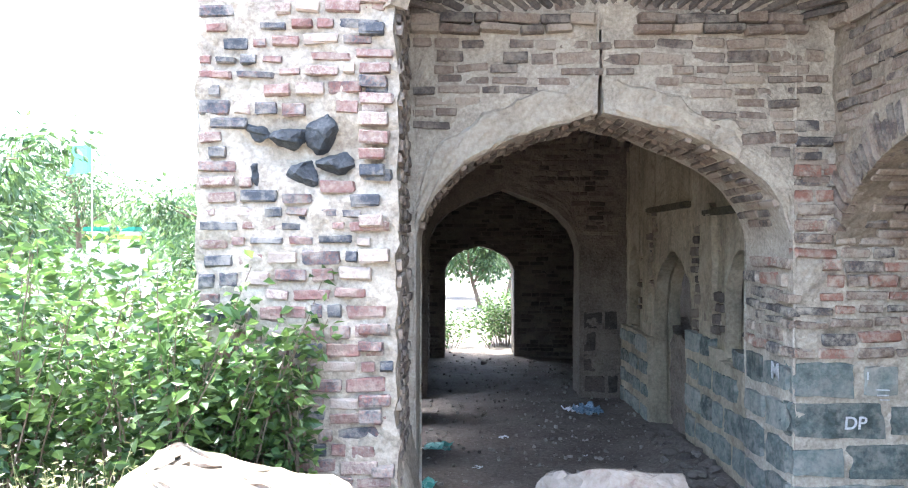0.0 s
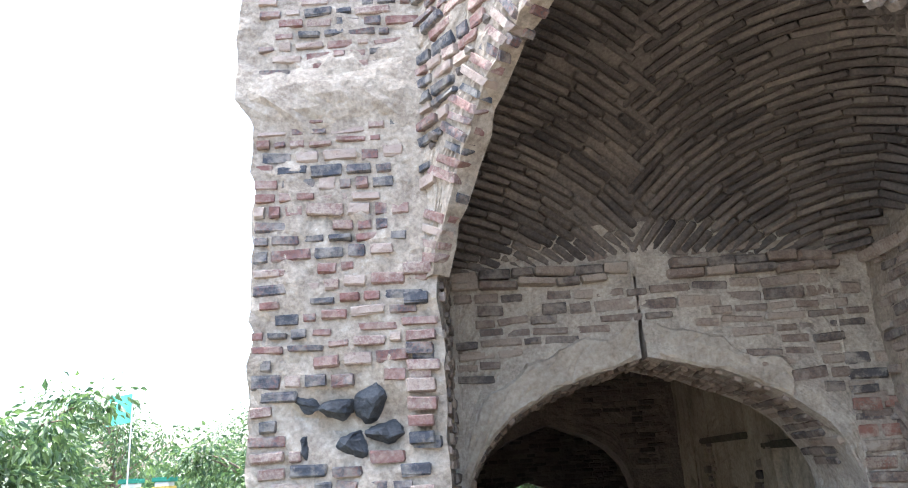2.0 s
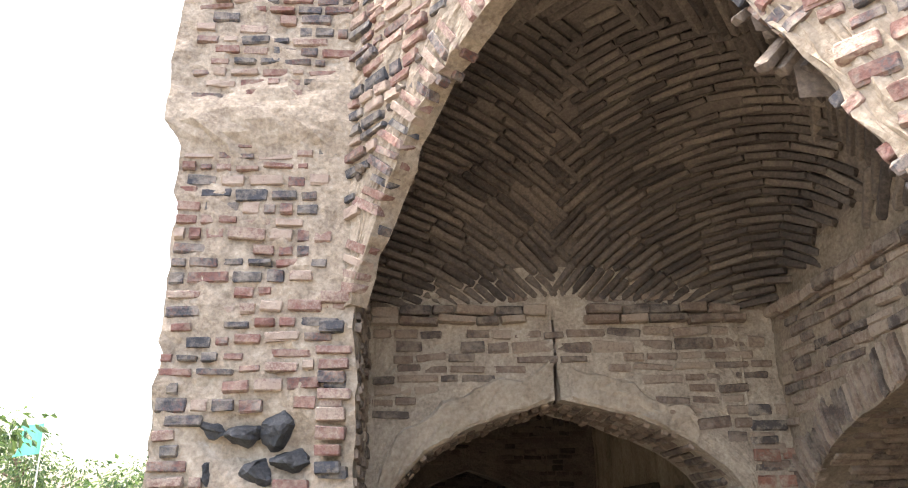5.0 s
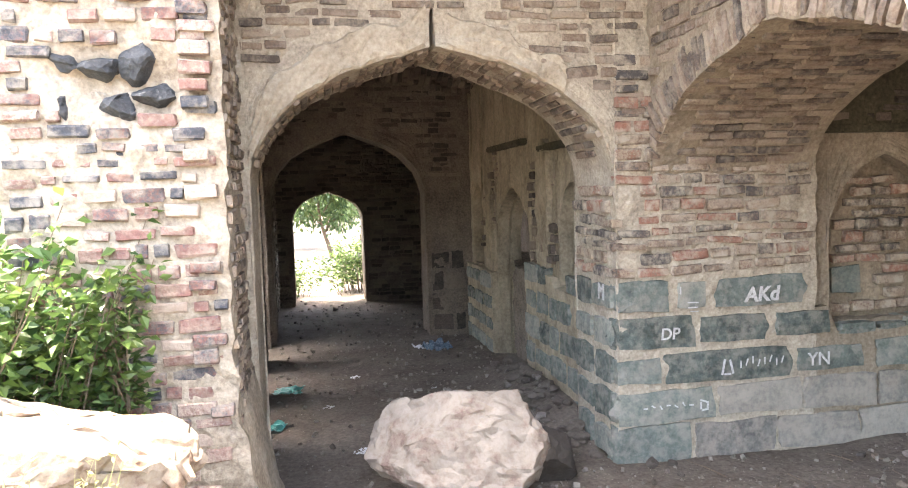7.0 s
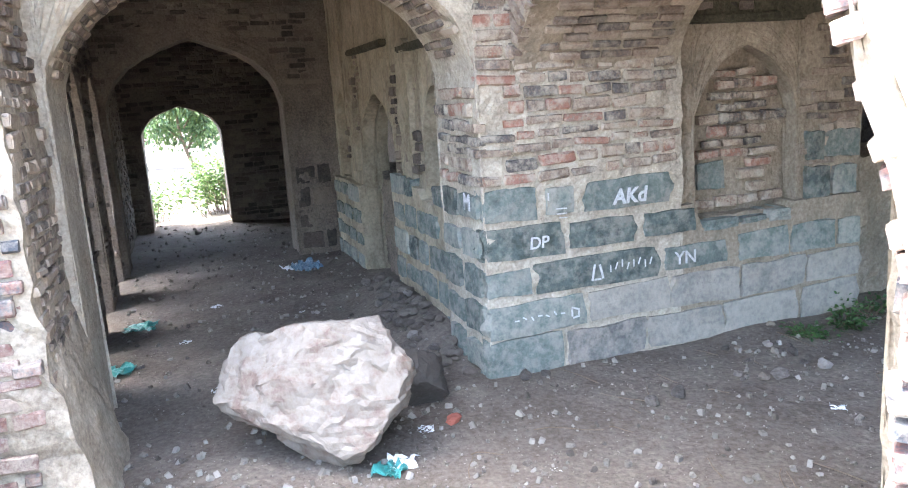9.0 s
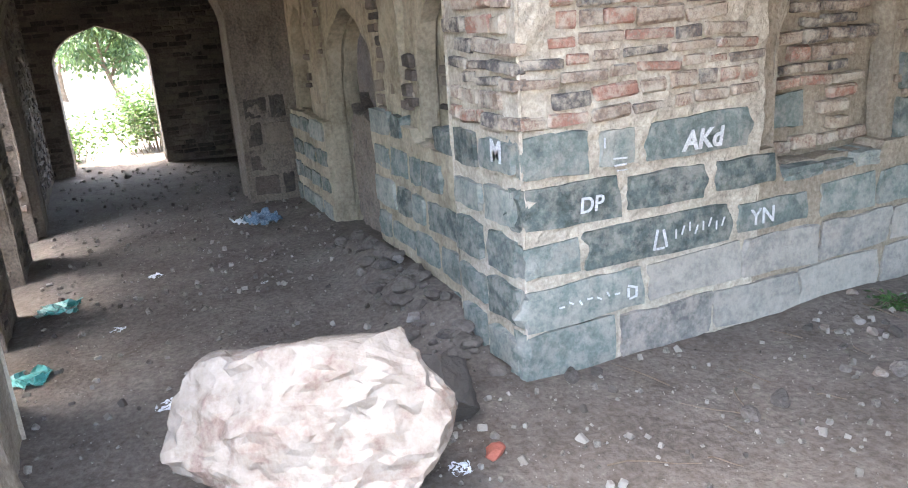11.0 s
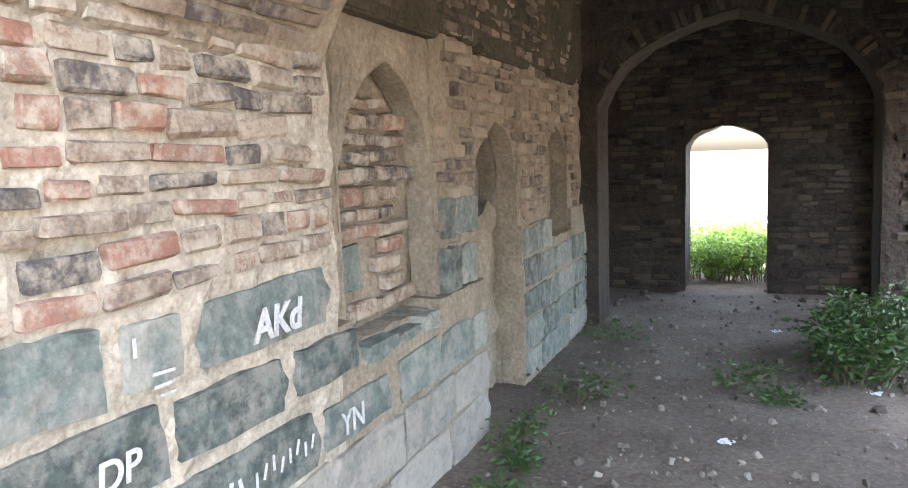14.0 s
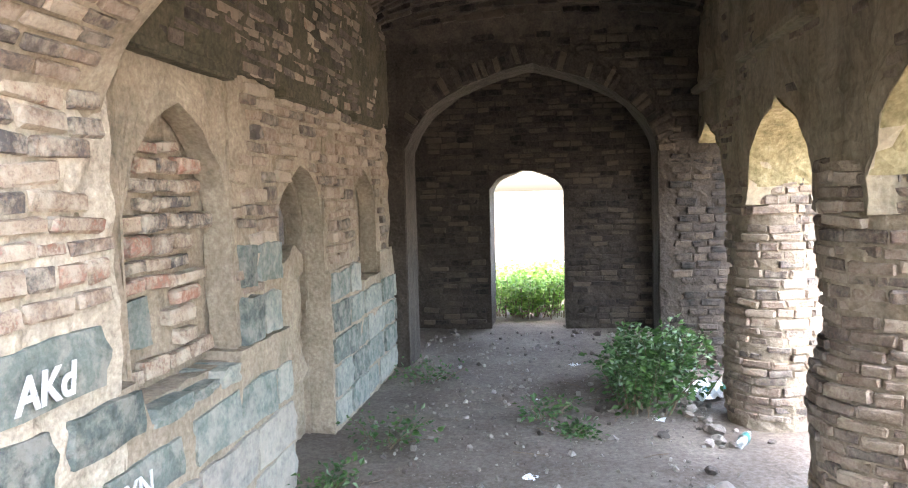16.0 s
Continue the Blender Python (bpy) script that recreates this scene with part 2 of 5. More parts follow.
# ---- brick and stone pieces ----
def lump(seed):
    """A worn brick in a unit box, its chamfers of even size at the proportions of a thin brick."""
    rnd = random.Random(seed)
    bm = bmesh.new()
    bmesh.ops.create_cube(bm, size=1.0)
    for v in bm.verts:
        v.co.y, v.co.z = v.co.y * 0.35, v.co.z * 0.35
    bmesh.ops.bevel(bm, geom=bm.edges[:], offset=rnd.uniform(0.03, 0.055), segments=1, affect="EDGES")
    for v in bm.verts:
        v.co = Vector((v.co.x + rnd.uniform(-1, 1) * 0.035, v.co.y / 0.35 + rnd.uniform(-1, 1) * 0.07, v.co.z / 0.35 + rnd.uniform(-1, 1) * 0.075))
    bm.verts.ensure_lookup_table()
    data = (np.array([v.co[:] for v in bm.verts]), [tuple(v.index for v in f.verts) for f in bm.faces])
    bm.free()
    return data


LUMPS = [lump(i) for i in range(24)]
MESHES = {}


def lump_mesh(kind, i, material):
    if (kind, i, material.name) not in MESHES:
        me = bpy.data.meshes.new(kind)
        me.from_pydata(LUMPS[i][0].tolist(), [], LUMPS[i][1])
        me.materials.append(material)
        MESHES[kind, i, material.name] = me
    return MESHES[kind, i, material.name]


def lay(kind, parent, places, material, joined, near=None, most=300, rest_label=""):
    """Places: 4x4 matrices. The first ones that near() accepts are objects of their own, the rest one mesh."""
    rnd = random.Random(len(places))
    single, rest = [], []
    for m in places:
        (single if near and len(single) < most and near(m.translation) else rest).append(m)
    for m in single:
        ob = new(kind, lump_mesh(kind, rnd.randrange(len(LUMPS)), material))
        ob.matrix_world = m
        if parent:
            ob.parent = parent
    if rest:
        vs, fs = [], []
        for m in rest:
            co, fc = LUMPS[rnd.randrange(len(LUMPS))]
            a = np.array(m)
            base = len(vs)
            vs.extend((co @ a[:3, :3].T + a[:3, 3]).tolist())
            fs.extend([tuple(base + k for k in f) for f in fc])
        ob = mesh_object(kind + "_courses", vs, fs, joined, parent)
        tagged(ob, kind="stuff")


def courses(p0, u, out, s0, s1, z0, z1, inside, high=0.062, long=(0.12, 0.24), gap=0.016, proud=0.012, deep=0.06, drop=0.08, seed=1, wave=0.008):
    """Irregular courses on a plane face: p0 + u*s, z up; out points out of the wall."""
    rnd = random.Random(seed)
    p0, u, out = Vector(p0), Vector(u).normalized(), Vector(out).normalized()
    rot = Matrix((u, out, Vector((0, 0, 1)))).transposed().to_4x4()
    made, z = [], z0
    while z < z1:
        h = high * rnd.uniform(0.8, 1.2)
        s = s0 if rnd.random() < 0.6 else s0 - 0.09
        while s < s1:
            w = rnd.uniform(*long)
            cs, cz = s + w / 2, z + h / 2 + wave * math.sin(s * 2.3 + z * 5) + rnd.uniform(-1, 1) * 0.006
            if s0 <= cs - w * 0.45 and cs + w * 0.45 <= s1 and rnd.random() > drop and all(inside(cs + w * e, cz) for e in (-0.48, 0, 0.48)):
                pr = proud + rnd.uniform(-0.008, 0.010)
                hh = (h - gap * rnd.uniform(0.7, 1.5))
                c = p0 + u * cs + out * (pr - deep / 2) + Vector((0, 0, cz))
                made.append(Matrix.Translation(c) @ rot @ pose(0, 0, 0, rnd.gauss(0, 3.0), rnd.gauss(0, 2.3), rnd.gauss(0, 1.5)) @ Matrix.Diagonal((w - gap, deep, max(0.02, hh), 1)))
            s += w
        z += h
    return made

# ---- large structure ----
YB, XC = 4.62, 2.10            # the inner block's two faces, meeting at its corner
FLOOR_TOP = 3.30


def ground_height(x, y):
    out = min(1.0, max(0.0, (2.6 - y - 0.9 * max(0.0, x - 0.2)) / 2.2)) if x < 2.2 else min(1.0, max(0.0, (1.2 - y) / 1.2))
    out = max(out, min(1.0, max(0.0, (-0.6 - x) / 1.0)))
    w = min(1.0, max(0.0, (y - 4.9) / 1.2)) * (1 if -0.5 < x < 2.4 else 0)
    heap = 0.16 * math.exp(-((x - 2.05) / 0.28) ** 2) * min(1.0, max(0.0, (y - 4.95) / 0.5)) if 4.8 < y < 7.2 else 0.0
    n = noise.noise(Vector((x * 1.3, y * 1.3, 0))) * 0.035 + noise.noise(Vector((x * 5, y * 5, 3))) * 0.012
    k = min(1.0, max(0.0, (-0.42 - x) / 0.6)) * min(1.0, max(0.0, (y - 0.8) / 1.0)) * min(1.0, max(0.0, (9.0 - y) / 3.0))
    return 0.28 * out + 0.36 * k * k * (3 - 2 * k) + 0.02 * w + heap + n


def axis(parts):
    out = []
    for a, b, d in parts:
        out += steps(a, b, d)[:-1]
    return out + [parts[-1][1]]


gx = axis([(-900, -60, 140), (-60, -12, 6), (-12, -3, 0.6), (-3, 11, 0.1), (11, 20, 0.8), (20, 60, 6), (60, 900, 140)])
gy = axis([(-900, -60, 140), (-60, -8, 6), (-8, -1, 0.6), (-1, 13.5, 0.1), (13.5, 25, 0.8), (25, 60, 6), (60, 900, 140)])
gm = Mass()
gm.grid([[(x, y, ground_height(x, y)) for y in gy] for x in gx], flip=True)
ground = mesh_object("ground", gm.v, gm.f, m_soil, smooth=True)
tagged(ground, "dusty grey-brown bare soil floor and ground", "ground", kind="structure")


# arch A, from the corner bay into the west gallery
A_L, A_R, A_S, A_P = -0.24, 2.085, 1.90, 2.775
wa = Mass()
cols_a = [c for c in wall_cols(-1.25, 2.40, lambda s: 4.4, [(A_L, A_R, A_S, A_P)]) if not 0.87 < c[0] < 0.93]
low_a = pointed(0.9, A_L, A_R, A_S, A_P)
cols_a += [(0.880, low_a, 4.4), (0.882, 3.27, 4.4), (0.908, 3.27, 4.4), (0.910, low_a, 4.4)]      # the crack over the crown
wa.slab((0, YB, 0), (1, 0, 0), (0, 1, 0), sorted(cols_a), 0.76)
wall_a = wa.make("wall_north_of_bay", m_mortar, "rough brick wall with a broad pointed arch and plastered arch band")

# inner block: corner pier, plinth and niche panels, south side
wp = Mass()
wp.slab((0, YB, 0), (1, 0, 0), (0, 1, 0), [(s, -0.2, 3.6) for s in steps(XC, 3.56)], 0.76)
block_corner = wp.make("wall_block_corner", m_mortar, "corner pier of brick above blue-grey dressed stone courses")

NS = [(3.70, 4.62, 1.42, 2.05, 0.86), (5.22, 6.06, 1.35, 1.83, -0.2), (6.86, 7.46, 1.45, 1.86, 0.96)]


def niche_wall(m, p0, u, n, a, b, top, niches, back, infill=1.1, face=0.3, fill=m_earth):
    """A wall with arched recesses; a recess without a sill is a blind doorway, walled up to breast height and open above."""
    m.slab(p0, u, n, wall_cols(a, b, lambda s: top, [(l, r, sp, ap) for l, r, sp, ap, sill in niches]), face)
    q = Vector(p0) + Vector(n) * back
    for l, r, sp, ap, sill in niches:
        if sill > 0:
            m.slab(p0, u, n, [(s, -0.2, sill) for s in steps(l, r)], 0.3)
        else:
            filling = Mass()
            filling.slab(q + Vector(n) * 0.03, u, n, [(s, -0.2, infill + 0.14 * noise.noise(Vector((s * 5, 0, 0))) + 0.25 * (s - l)) for s in steps(l - 0.05, r + 0.05)], 0.2, 0.06, 0.04)
            filling.make("wall_door_filling", fill, "rough earth and rubble filling of a blocked doorway")
    m.slab(q, u, n, wall_cols(a, b, lambda s: top, [(l + 0.02, r - 0.02, sp, ap - 0.02) for l, r, sp, ap, sill in niches if sill <= 0]), face, 0.1)


ws = Mass()
niche_wall(ws, (0, YB + 0.06, 0), (1, 0, 0), (0, 1, 0), 3.5, 8.6, 3.6, NS, 0.14, 1.1, 0.13)
ws.slab((0, YB, 0), (1, 0, 0), (0, 1, 0), [(s, -0.2, 0.98 if s < 3.7 else 0.80 if s < 4.5 else 0.9) for s in steps(3.54, 5.2)], 0.2, 0.06, 0.012)
ws.slab((0, YB + 0.03, 0), (1, 0, 0), (0, 1, 0), [(s, -0.2, 1.12) for s in steps(6.05, 6.80)] + [(s, -0.2, 0.96) for s in steps(6.801, 7.48)] + [(s, -0.2, 1.14) for s in steps(7.481, 8.5)], 0.2)
wall_s = ws.make("wall_block_south", m_earth, "weathered inner gallery wall with pointed niches and a blind doorway")

# Upper wall as its own slab: moss, with the vault's shade in its colour.
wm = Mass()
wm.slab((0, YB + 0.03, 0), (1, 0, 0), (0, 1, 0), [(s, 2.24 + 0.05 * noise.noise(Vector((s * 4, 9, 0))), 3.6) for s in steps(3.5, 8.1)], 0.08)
wall_s_up = wm.make("wall_block_south_upper", m_moss_shade, "mossy plaster above the niches, vault shade in its colour")
NW = [(5.50, 6.10, 1.45, 1.95, 1.04), (6.95, 8.24, 1.25, 1.90, -0.2), (8.92, 9.46, 1.5, 1.96, 0.96)]
ww = Mass()
ww.slab((XC, 0, 0), (0, 1, 0), (1, 0, 0), [(s, -0.2, 3.6) for s in steps(YB + 0.03, 5.38)], 0.3)
# Dark mortar on the west filling puts the recess's shade into its colour.
niche_wall(ww, (XC + 0.1, 0, 0), (0, 1, 0), (1, 0, 0), 5.3, 13.0, 3.6, NW, 0.14, 0.75, 0.12, m_mortar_dark)
ww.slab((XC + 0.03, 0, 0), (0, 1, 0), (1, 0, 0), [(s, -0.2, 1.02 if s < 6.15 else 1.1) for s in steps(5.38, 6.93)], 0.2)
ww.slab((XC + 0.03, 0, 0), (0, 1, 0), (1, 0, 0), [(s, -0.2, 0.94) for s in steps(8.26, 9.8)], 0.2)
for lo, hi in ((6.30, 6.62), (8.36, 8.60)):
    ww.slab((XC + 0.05, 0, 0), (0, 1, 0), (1, 0, 0), [(s, 1.08, 2.3 + 0.08 * noise.noise(Vector((s * 6, 2, 0)))) for s in steps(lo, hi)], 0.1)
wall_w = ww.make("wall_block_west", m_plaster_w, "plastered inner gallery wall with niches and mossy streaks")

# arch B, from the bay into the south gallery
def cross_arch(m, plane, axis_x, a, b, spring, apex, thick, top=3.9, lo=None, hi=None):
    lo, hi = (a if lo is None else lo), (b if hi is None else hi)
    cols = wall_cols(lo, hi, lambda s: top, [(a, b, spring, apex)])
    if axis_x:
        m.slab((plane, 0, 0), (0, 1, 0), (1, 0, 0), cols, thick)
    else:
        m.slab((0, plane, 0), (1, 0, 0), (0, 1, 0), cols, thick)


wb = Mass()
cross_arch(wb, 2.33, True, 1.95, 4.64, 1.80, 2.66, 1.2, 4.4, 1.2, 4.9)
wall_b = wb.make("wall_east_of_bay", m_earth, "deep brick cross arch over the gallery, worn soffit")
wc = Mass()
cross_arch(wc, 8.0, True, 2.24, 4.52, 1.86, 2.77, 0.5, 3.9, 1.6, 4.9)
wall_c = wc.make("wall_cross_arch_east", m_mortar_dim, "dark brick cross arch, gallery shade in its colour")
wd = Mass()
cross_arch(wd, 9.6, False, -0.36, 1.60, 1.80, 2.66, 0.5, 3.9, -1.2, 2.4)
wall_d = wd.make("wall_cross_arch_west", m_mortar_dark, "plastered cross arch, soot and gallery shade in its colour")
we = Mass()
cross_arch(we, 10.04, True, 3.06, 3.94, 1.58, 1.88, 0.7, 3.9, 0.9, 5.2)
wall_e = we.make("wall_end_east", m_mortar_dim, "dark brick end wall with an arched doorway")
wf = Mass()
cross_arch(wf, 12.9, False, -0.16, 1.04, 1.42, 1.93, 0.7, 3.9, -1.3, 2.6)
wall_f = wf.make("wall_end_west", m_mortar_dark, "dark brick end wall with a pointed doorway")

# outer south arcade and outer west arcade
SX = [3.2, 4.65, 6.62, 8.25]
# The first arch is out of view, narrowed to let less daylight in.
so = [(3.55, 4.34, 1.5, 2.1), (4.98, 6.34, 1.5, 2.13), (6.96, 8.35, 1.5, 2.15)]
in_so = lambda s: next((pointed(s, l, r, sp, ap) for l, r, sp, ap in so if l < s < r), 1.5)
wso = Mass()
wso.slab((0, 1.90, 0), (1, 0, 0), (0, -1, 0), [(s, -0.2, 3.9) for s in steps(2.33, 3.54)], 0.54)
wso.slab((0, 1.90, 0), (1, 0, 0), (0, -1, 0), [(s, in_so(s), 3.9) for l, r, sp, ap in so for s in sorted(haunched(l + 0.001, r - 0.001) + steps(r, min(r + 0.6, 8.355), 0.06))], 0.54, 0.06, 0.03)
wso.slab((0, 1.90, 0), (1, 0, 0), (0, -1, 0), wall_cols(8.36, 10.1, lambda s: 3.9, [(8.75, 9.65, 1.6, 2.25)]), 0.54)
wall_so = wso.make("wall_outer_south", m_plaster_w, "ruined outer arcade of earth-plastered thin bricks")
WY = [5.4, 6.9, 8.35, 9.85]
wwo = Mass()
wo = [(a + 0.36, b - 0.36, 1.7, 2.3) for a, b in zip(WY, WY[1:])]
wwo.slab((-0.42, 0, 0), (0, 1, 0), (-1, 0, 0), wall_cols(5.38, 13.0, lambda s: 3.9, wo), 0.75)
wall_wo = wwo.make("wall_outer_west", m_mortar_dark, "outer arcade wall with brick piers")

# the sunlit pier at the end of the west arcade, and the diagonal entrance arch
PY = 3.72
PTOP = 5.45
pier_out = lambda z: -1.27 + 0.04 * noise.noise(Vector((z * 4, 0, 0))) - (0.1 * min(1.0, (z - 4.05) / 0.15) if z > 4.05 else 0.0)
pier_in = lambda z: -0.28 + 0.02 * noise.noise(Vector((z * 5, 3, 0))) + (0.16 * (1 - z / 0.9) if z < 0.9 else 0.0)
wpier = Mass()
pz = steps(-0.2, PTOP, 0.07)
bulge = lambda x, z: PY - (0.06 * math.exp(-((z - 4.2) / 0.16) ** 2)) + 0.10 * math.exp(-((x + 0.72) / 0.3) ** 2 - ((z - 2.42) / 0.14) ** 2)
wpier.grid([[(x, bulge(x, z), z) for x in (pier_out(z) + (pier_in(z) - pier_out(z)) * t for t in np.linspace(0, 1, 16))] for z in pz], 0.035, True)
wpier.grid([[(pier_in(z), PY + 0.9 * t, z) for t in np.linspace(0, 1, 10)] for z in pz], 0.03, True)
wpier.grid([[(pier_out(z), PY + 0.9 * t, z) for t in np.linspace(0, 1, 10)] for z in pz], 0.03)
wpier.grid([[(x, PY + 0.9 * t, PTOP + 0.08 * noise.noise(Vector((x * 4, t * 3, 1)))) for t in np.linspace(0, 1, 8)] for x in np.linspace(-1.4, -0.28, 10)], 0.05)
pier = wpier.make("wall_entrance_pier", m_mortar_pier, "sunlit ruined pier of thin red bricks in pale mortar")

D0, D1 = Vector((-0.36, 3.74, 0)), Vector((1.60, 1.40, 0))
DU = (D1 - D0).normalized()
DN = Vector((-DU.y, DU.x, 0))
if DN.y < 0:
    DN = -DN
D_LEFT, D_PEAK, D_RIGHT, D_END = 0.10, 1.55, 3.19, 3.80


def entrance(s):
    """The broken entrance arch: low springing at the west pier, the crown, a long ragged fall to the east pier."""
    if s < D_PEAK:
        t = max(0.0, (s - D_LEFT) / (D_PEAK - D_LEFT))
        return 3.12 + 1.31 * math.sin(math.pi / 2 * t ** 0.75)
    t = min(1.0, (s - D_PEAK) / (D_RIGHT - D_PEAK))
    return 4.43 - 3.2 * t ** 1.95 + 0.05 * noise.noise(Vector((s * 7, 3, 0))) * min(1.0, t * 4)


dtop = lambda s: 5.35 - 0.12 * max(0.0, 0.9 - abs(s - 0.4)) + 0.16 * noise.noise(Vector((s * 3.5, 1, 0))) + 0.06 * noise.noise(Vector((s * 11, 4, 0)))
wdiag = Mass()
wdiag.slab(D0, DU, DN, [(s, entrance(s), dtop(s)) for s in steps(D_LEFT - 0.06, D_RIGHT - 0.01, 0.05)], 0.12, 0.06, 0.035)
redge = lambda z: D_RIGHT - 0.03 + 0.05 * noise.noise(Vector((z * 3.2, 7, 0))) + 0.035 * noise.noise(Vector((z * 9, 2, 0))) - (0.16 * (1.0 - z) if z < 1.0 else 0.0)
rz = steps(-0.2, 5.3, 0.055)
wdiag.grid([[D0 + DU * (redge(z) + (D_END - redge(z)) * t) + Vector((0, 0, z)) for t in np.linspace(0, 1, 12)] for z in rz if z < 1.4], 0.04, True)
wdiag.grid([[D0 + DU * redge(z) + DN * 0.3 * t + Vector((0, 0, z)) for t in np.linspace(0, 1, 10)] for z in rz if z < 1.4], 0.04)
wdiag.slab(D0, DU, DN, [(s, 1.0, 5.3) for s in steps(D_RIGHT - 0.02, D_END, 0.08)], 0.25, 0.08, 0.035)
wall_diag = wdiag.make("wall_entrance_arch", m_mortar_pier, "broken sunlit brick entrance arch, ragged on top")
E2 = D0 + DU * D_END
wso2 = Mass()
wso2.slab((2.15, E2.y + 0.05, 0), (1, 0, 0), (0, 1, 0), [(s, -0.2, 4.6) for s in steps(0, 0.75, 0.15)], 0.7, 0.15)
wso2.slab((E2.x - 0.15, E2.y + 0.02, 0), (1, 0, 0), (0, 1, 0), [(s, -0.2, 4.6) for s in steps(0, 0.35, 0.15)], 0.2, 0.15)
wso2.make("wall_bay_south", m_mortar, "plain brick wall closing the corner bay")

# upper storey above the bay
wu = Mass()
wu.slab((0, 4.5, 0), (1, 0, 0), (0, 1, 0), [(s, 4.3, 9.6) for s in steps(-1.45, -0.58, 0.12)], 0.7, 0.12, 0.05)
wall_up_p = wu.make("wall_upper_pilaster", mat("grey_weathered_plaster", [(0.13, 0.13, 0.13), (0.22, 0.215, 0.21), (0.32, 0.31, 0.29)], 2.5, 0.95, 0.6, 40.0), "grey weathered pilaster of the upper storey")
wu = Mass()
wu.slab((0, 4.95, 0), (1, 0, 0), (0, 1, 0), [(s, 4.3, 9.6) for s in steps(-0.6, -0.37, 0.12)] + [(s, pointed(s, -0.37, 0.19, 6.75, 7.1), 9.6) for s in steps(-0.369, 0.189, 0.06)] + [(s, 4.3, 9.6) for s in steps(0.19, 4.5, 0.2)], 0.12, 0.15, 0.03)
wu.slab((0, 5.08, 0), (1, 0, 0), (0, 1, 0), [(s, 4.3, 9.6) for s in steps(-1.4, 4.5, 0.3)], 0.5, 0.3, 0.02)
m_upper = mat("dark_blue_grey_plaster", [(0.04, 0.05, 0.06), (0.075, 0.09, 0.1), (0.12, 0.13, 0.14)], 2.5, 0.95, 0.6, 40.0)
wall_up = wu.make("wall_upper_storey", m_upper, "dark blue-grey upper storey with a blind pointed niche")


# ---- vaults ----
BX0, BX1, BY0, BY1 = -0.40, 2.36, 1.95, 4.66


def vault_z(x, y, x0, x1, y0, y1, spring, rise):
    a, b = (2 * x - x0 - x1) / (x1 - x0), (2 * y - y0 - y1) / (y1 - y0)
    return spring + rise * math.sqrt(max(0.0, (1 - a * a) * (1 - b * b)))


def inside_diag(x, y, off=0.0):
    return (Vector((x, y, 0)) - D0).dot(DN) > off


def vault(name, x0, x1, y0, y1, spring, rise, material, label, keep=None):
    n = 46
    us = [0.5 - 0.5 * math.cos(math.pi * i / n) for i in range(n + 1)]
    m = Mass()
    idx = {}
    for i, a in enumerate(us):
        for j, b in enumerate(us):
            x, y = x0 + (x1 - x0) * a, y0 + (y1 - y0) * b
            if keep is None or keep(x, y):
                idx[i, j] = len(m.v)
                m.v.append(rough_point((x, y, vault_z(x, y, x0, x1, y0, y1, spring, rise)), 0.012))
    for (i, j) in idx:
        q = [(i, j), (i, j + 1), (i + 1, j + 1), (i + 1, j)]
        if all(k in idx for k in q):
            m.f.append([idx[k] for k in q])
    return m


def finish_vault(m, name, material, label):
    return tagged(mesh_object(name, m.v, m.f, material), label, "ceiling", kind="structure")


bay_vault = vault("ceiling_bay", BX0, BX1, BY0, BY1, FLOOR_TOP, 1.40, m_mortar_dark, "", lambda x, y: inside_diag(x, y, 0.04))


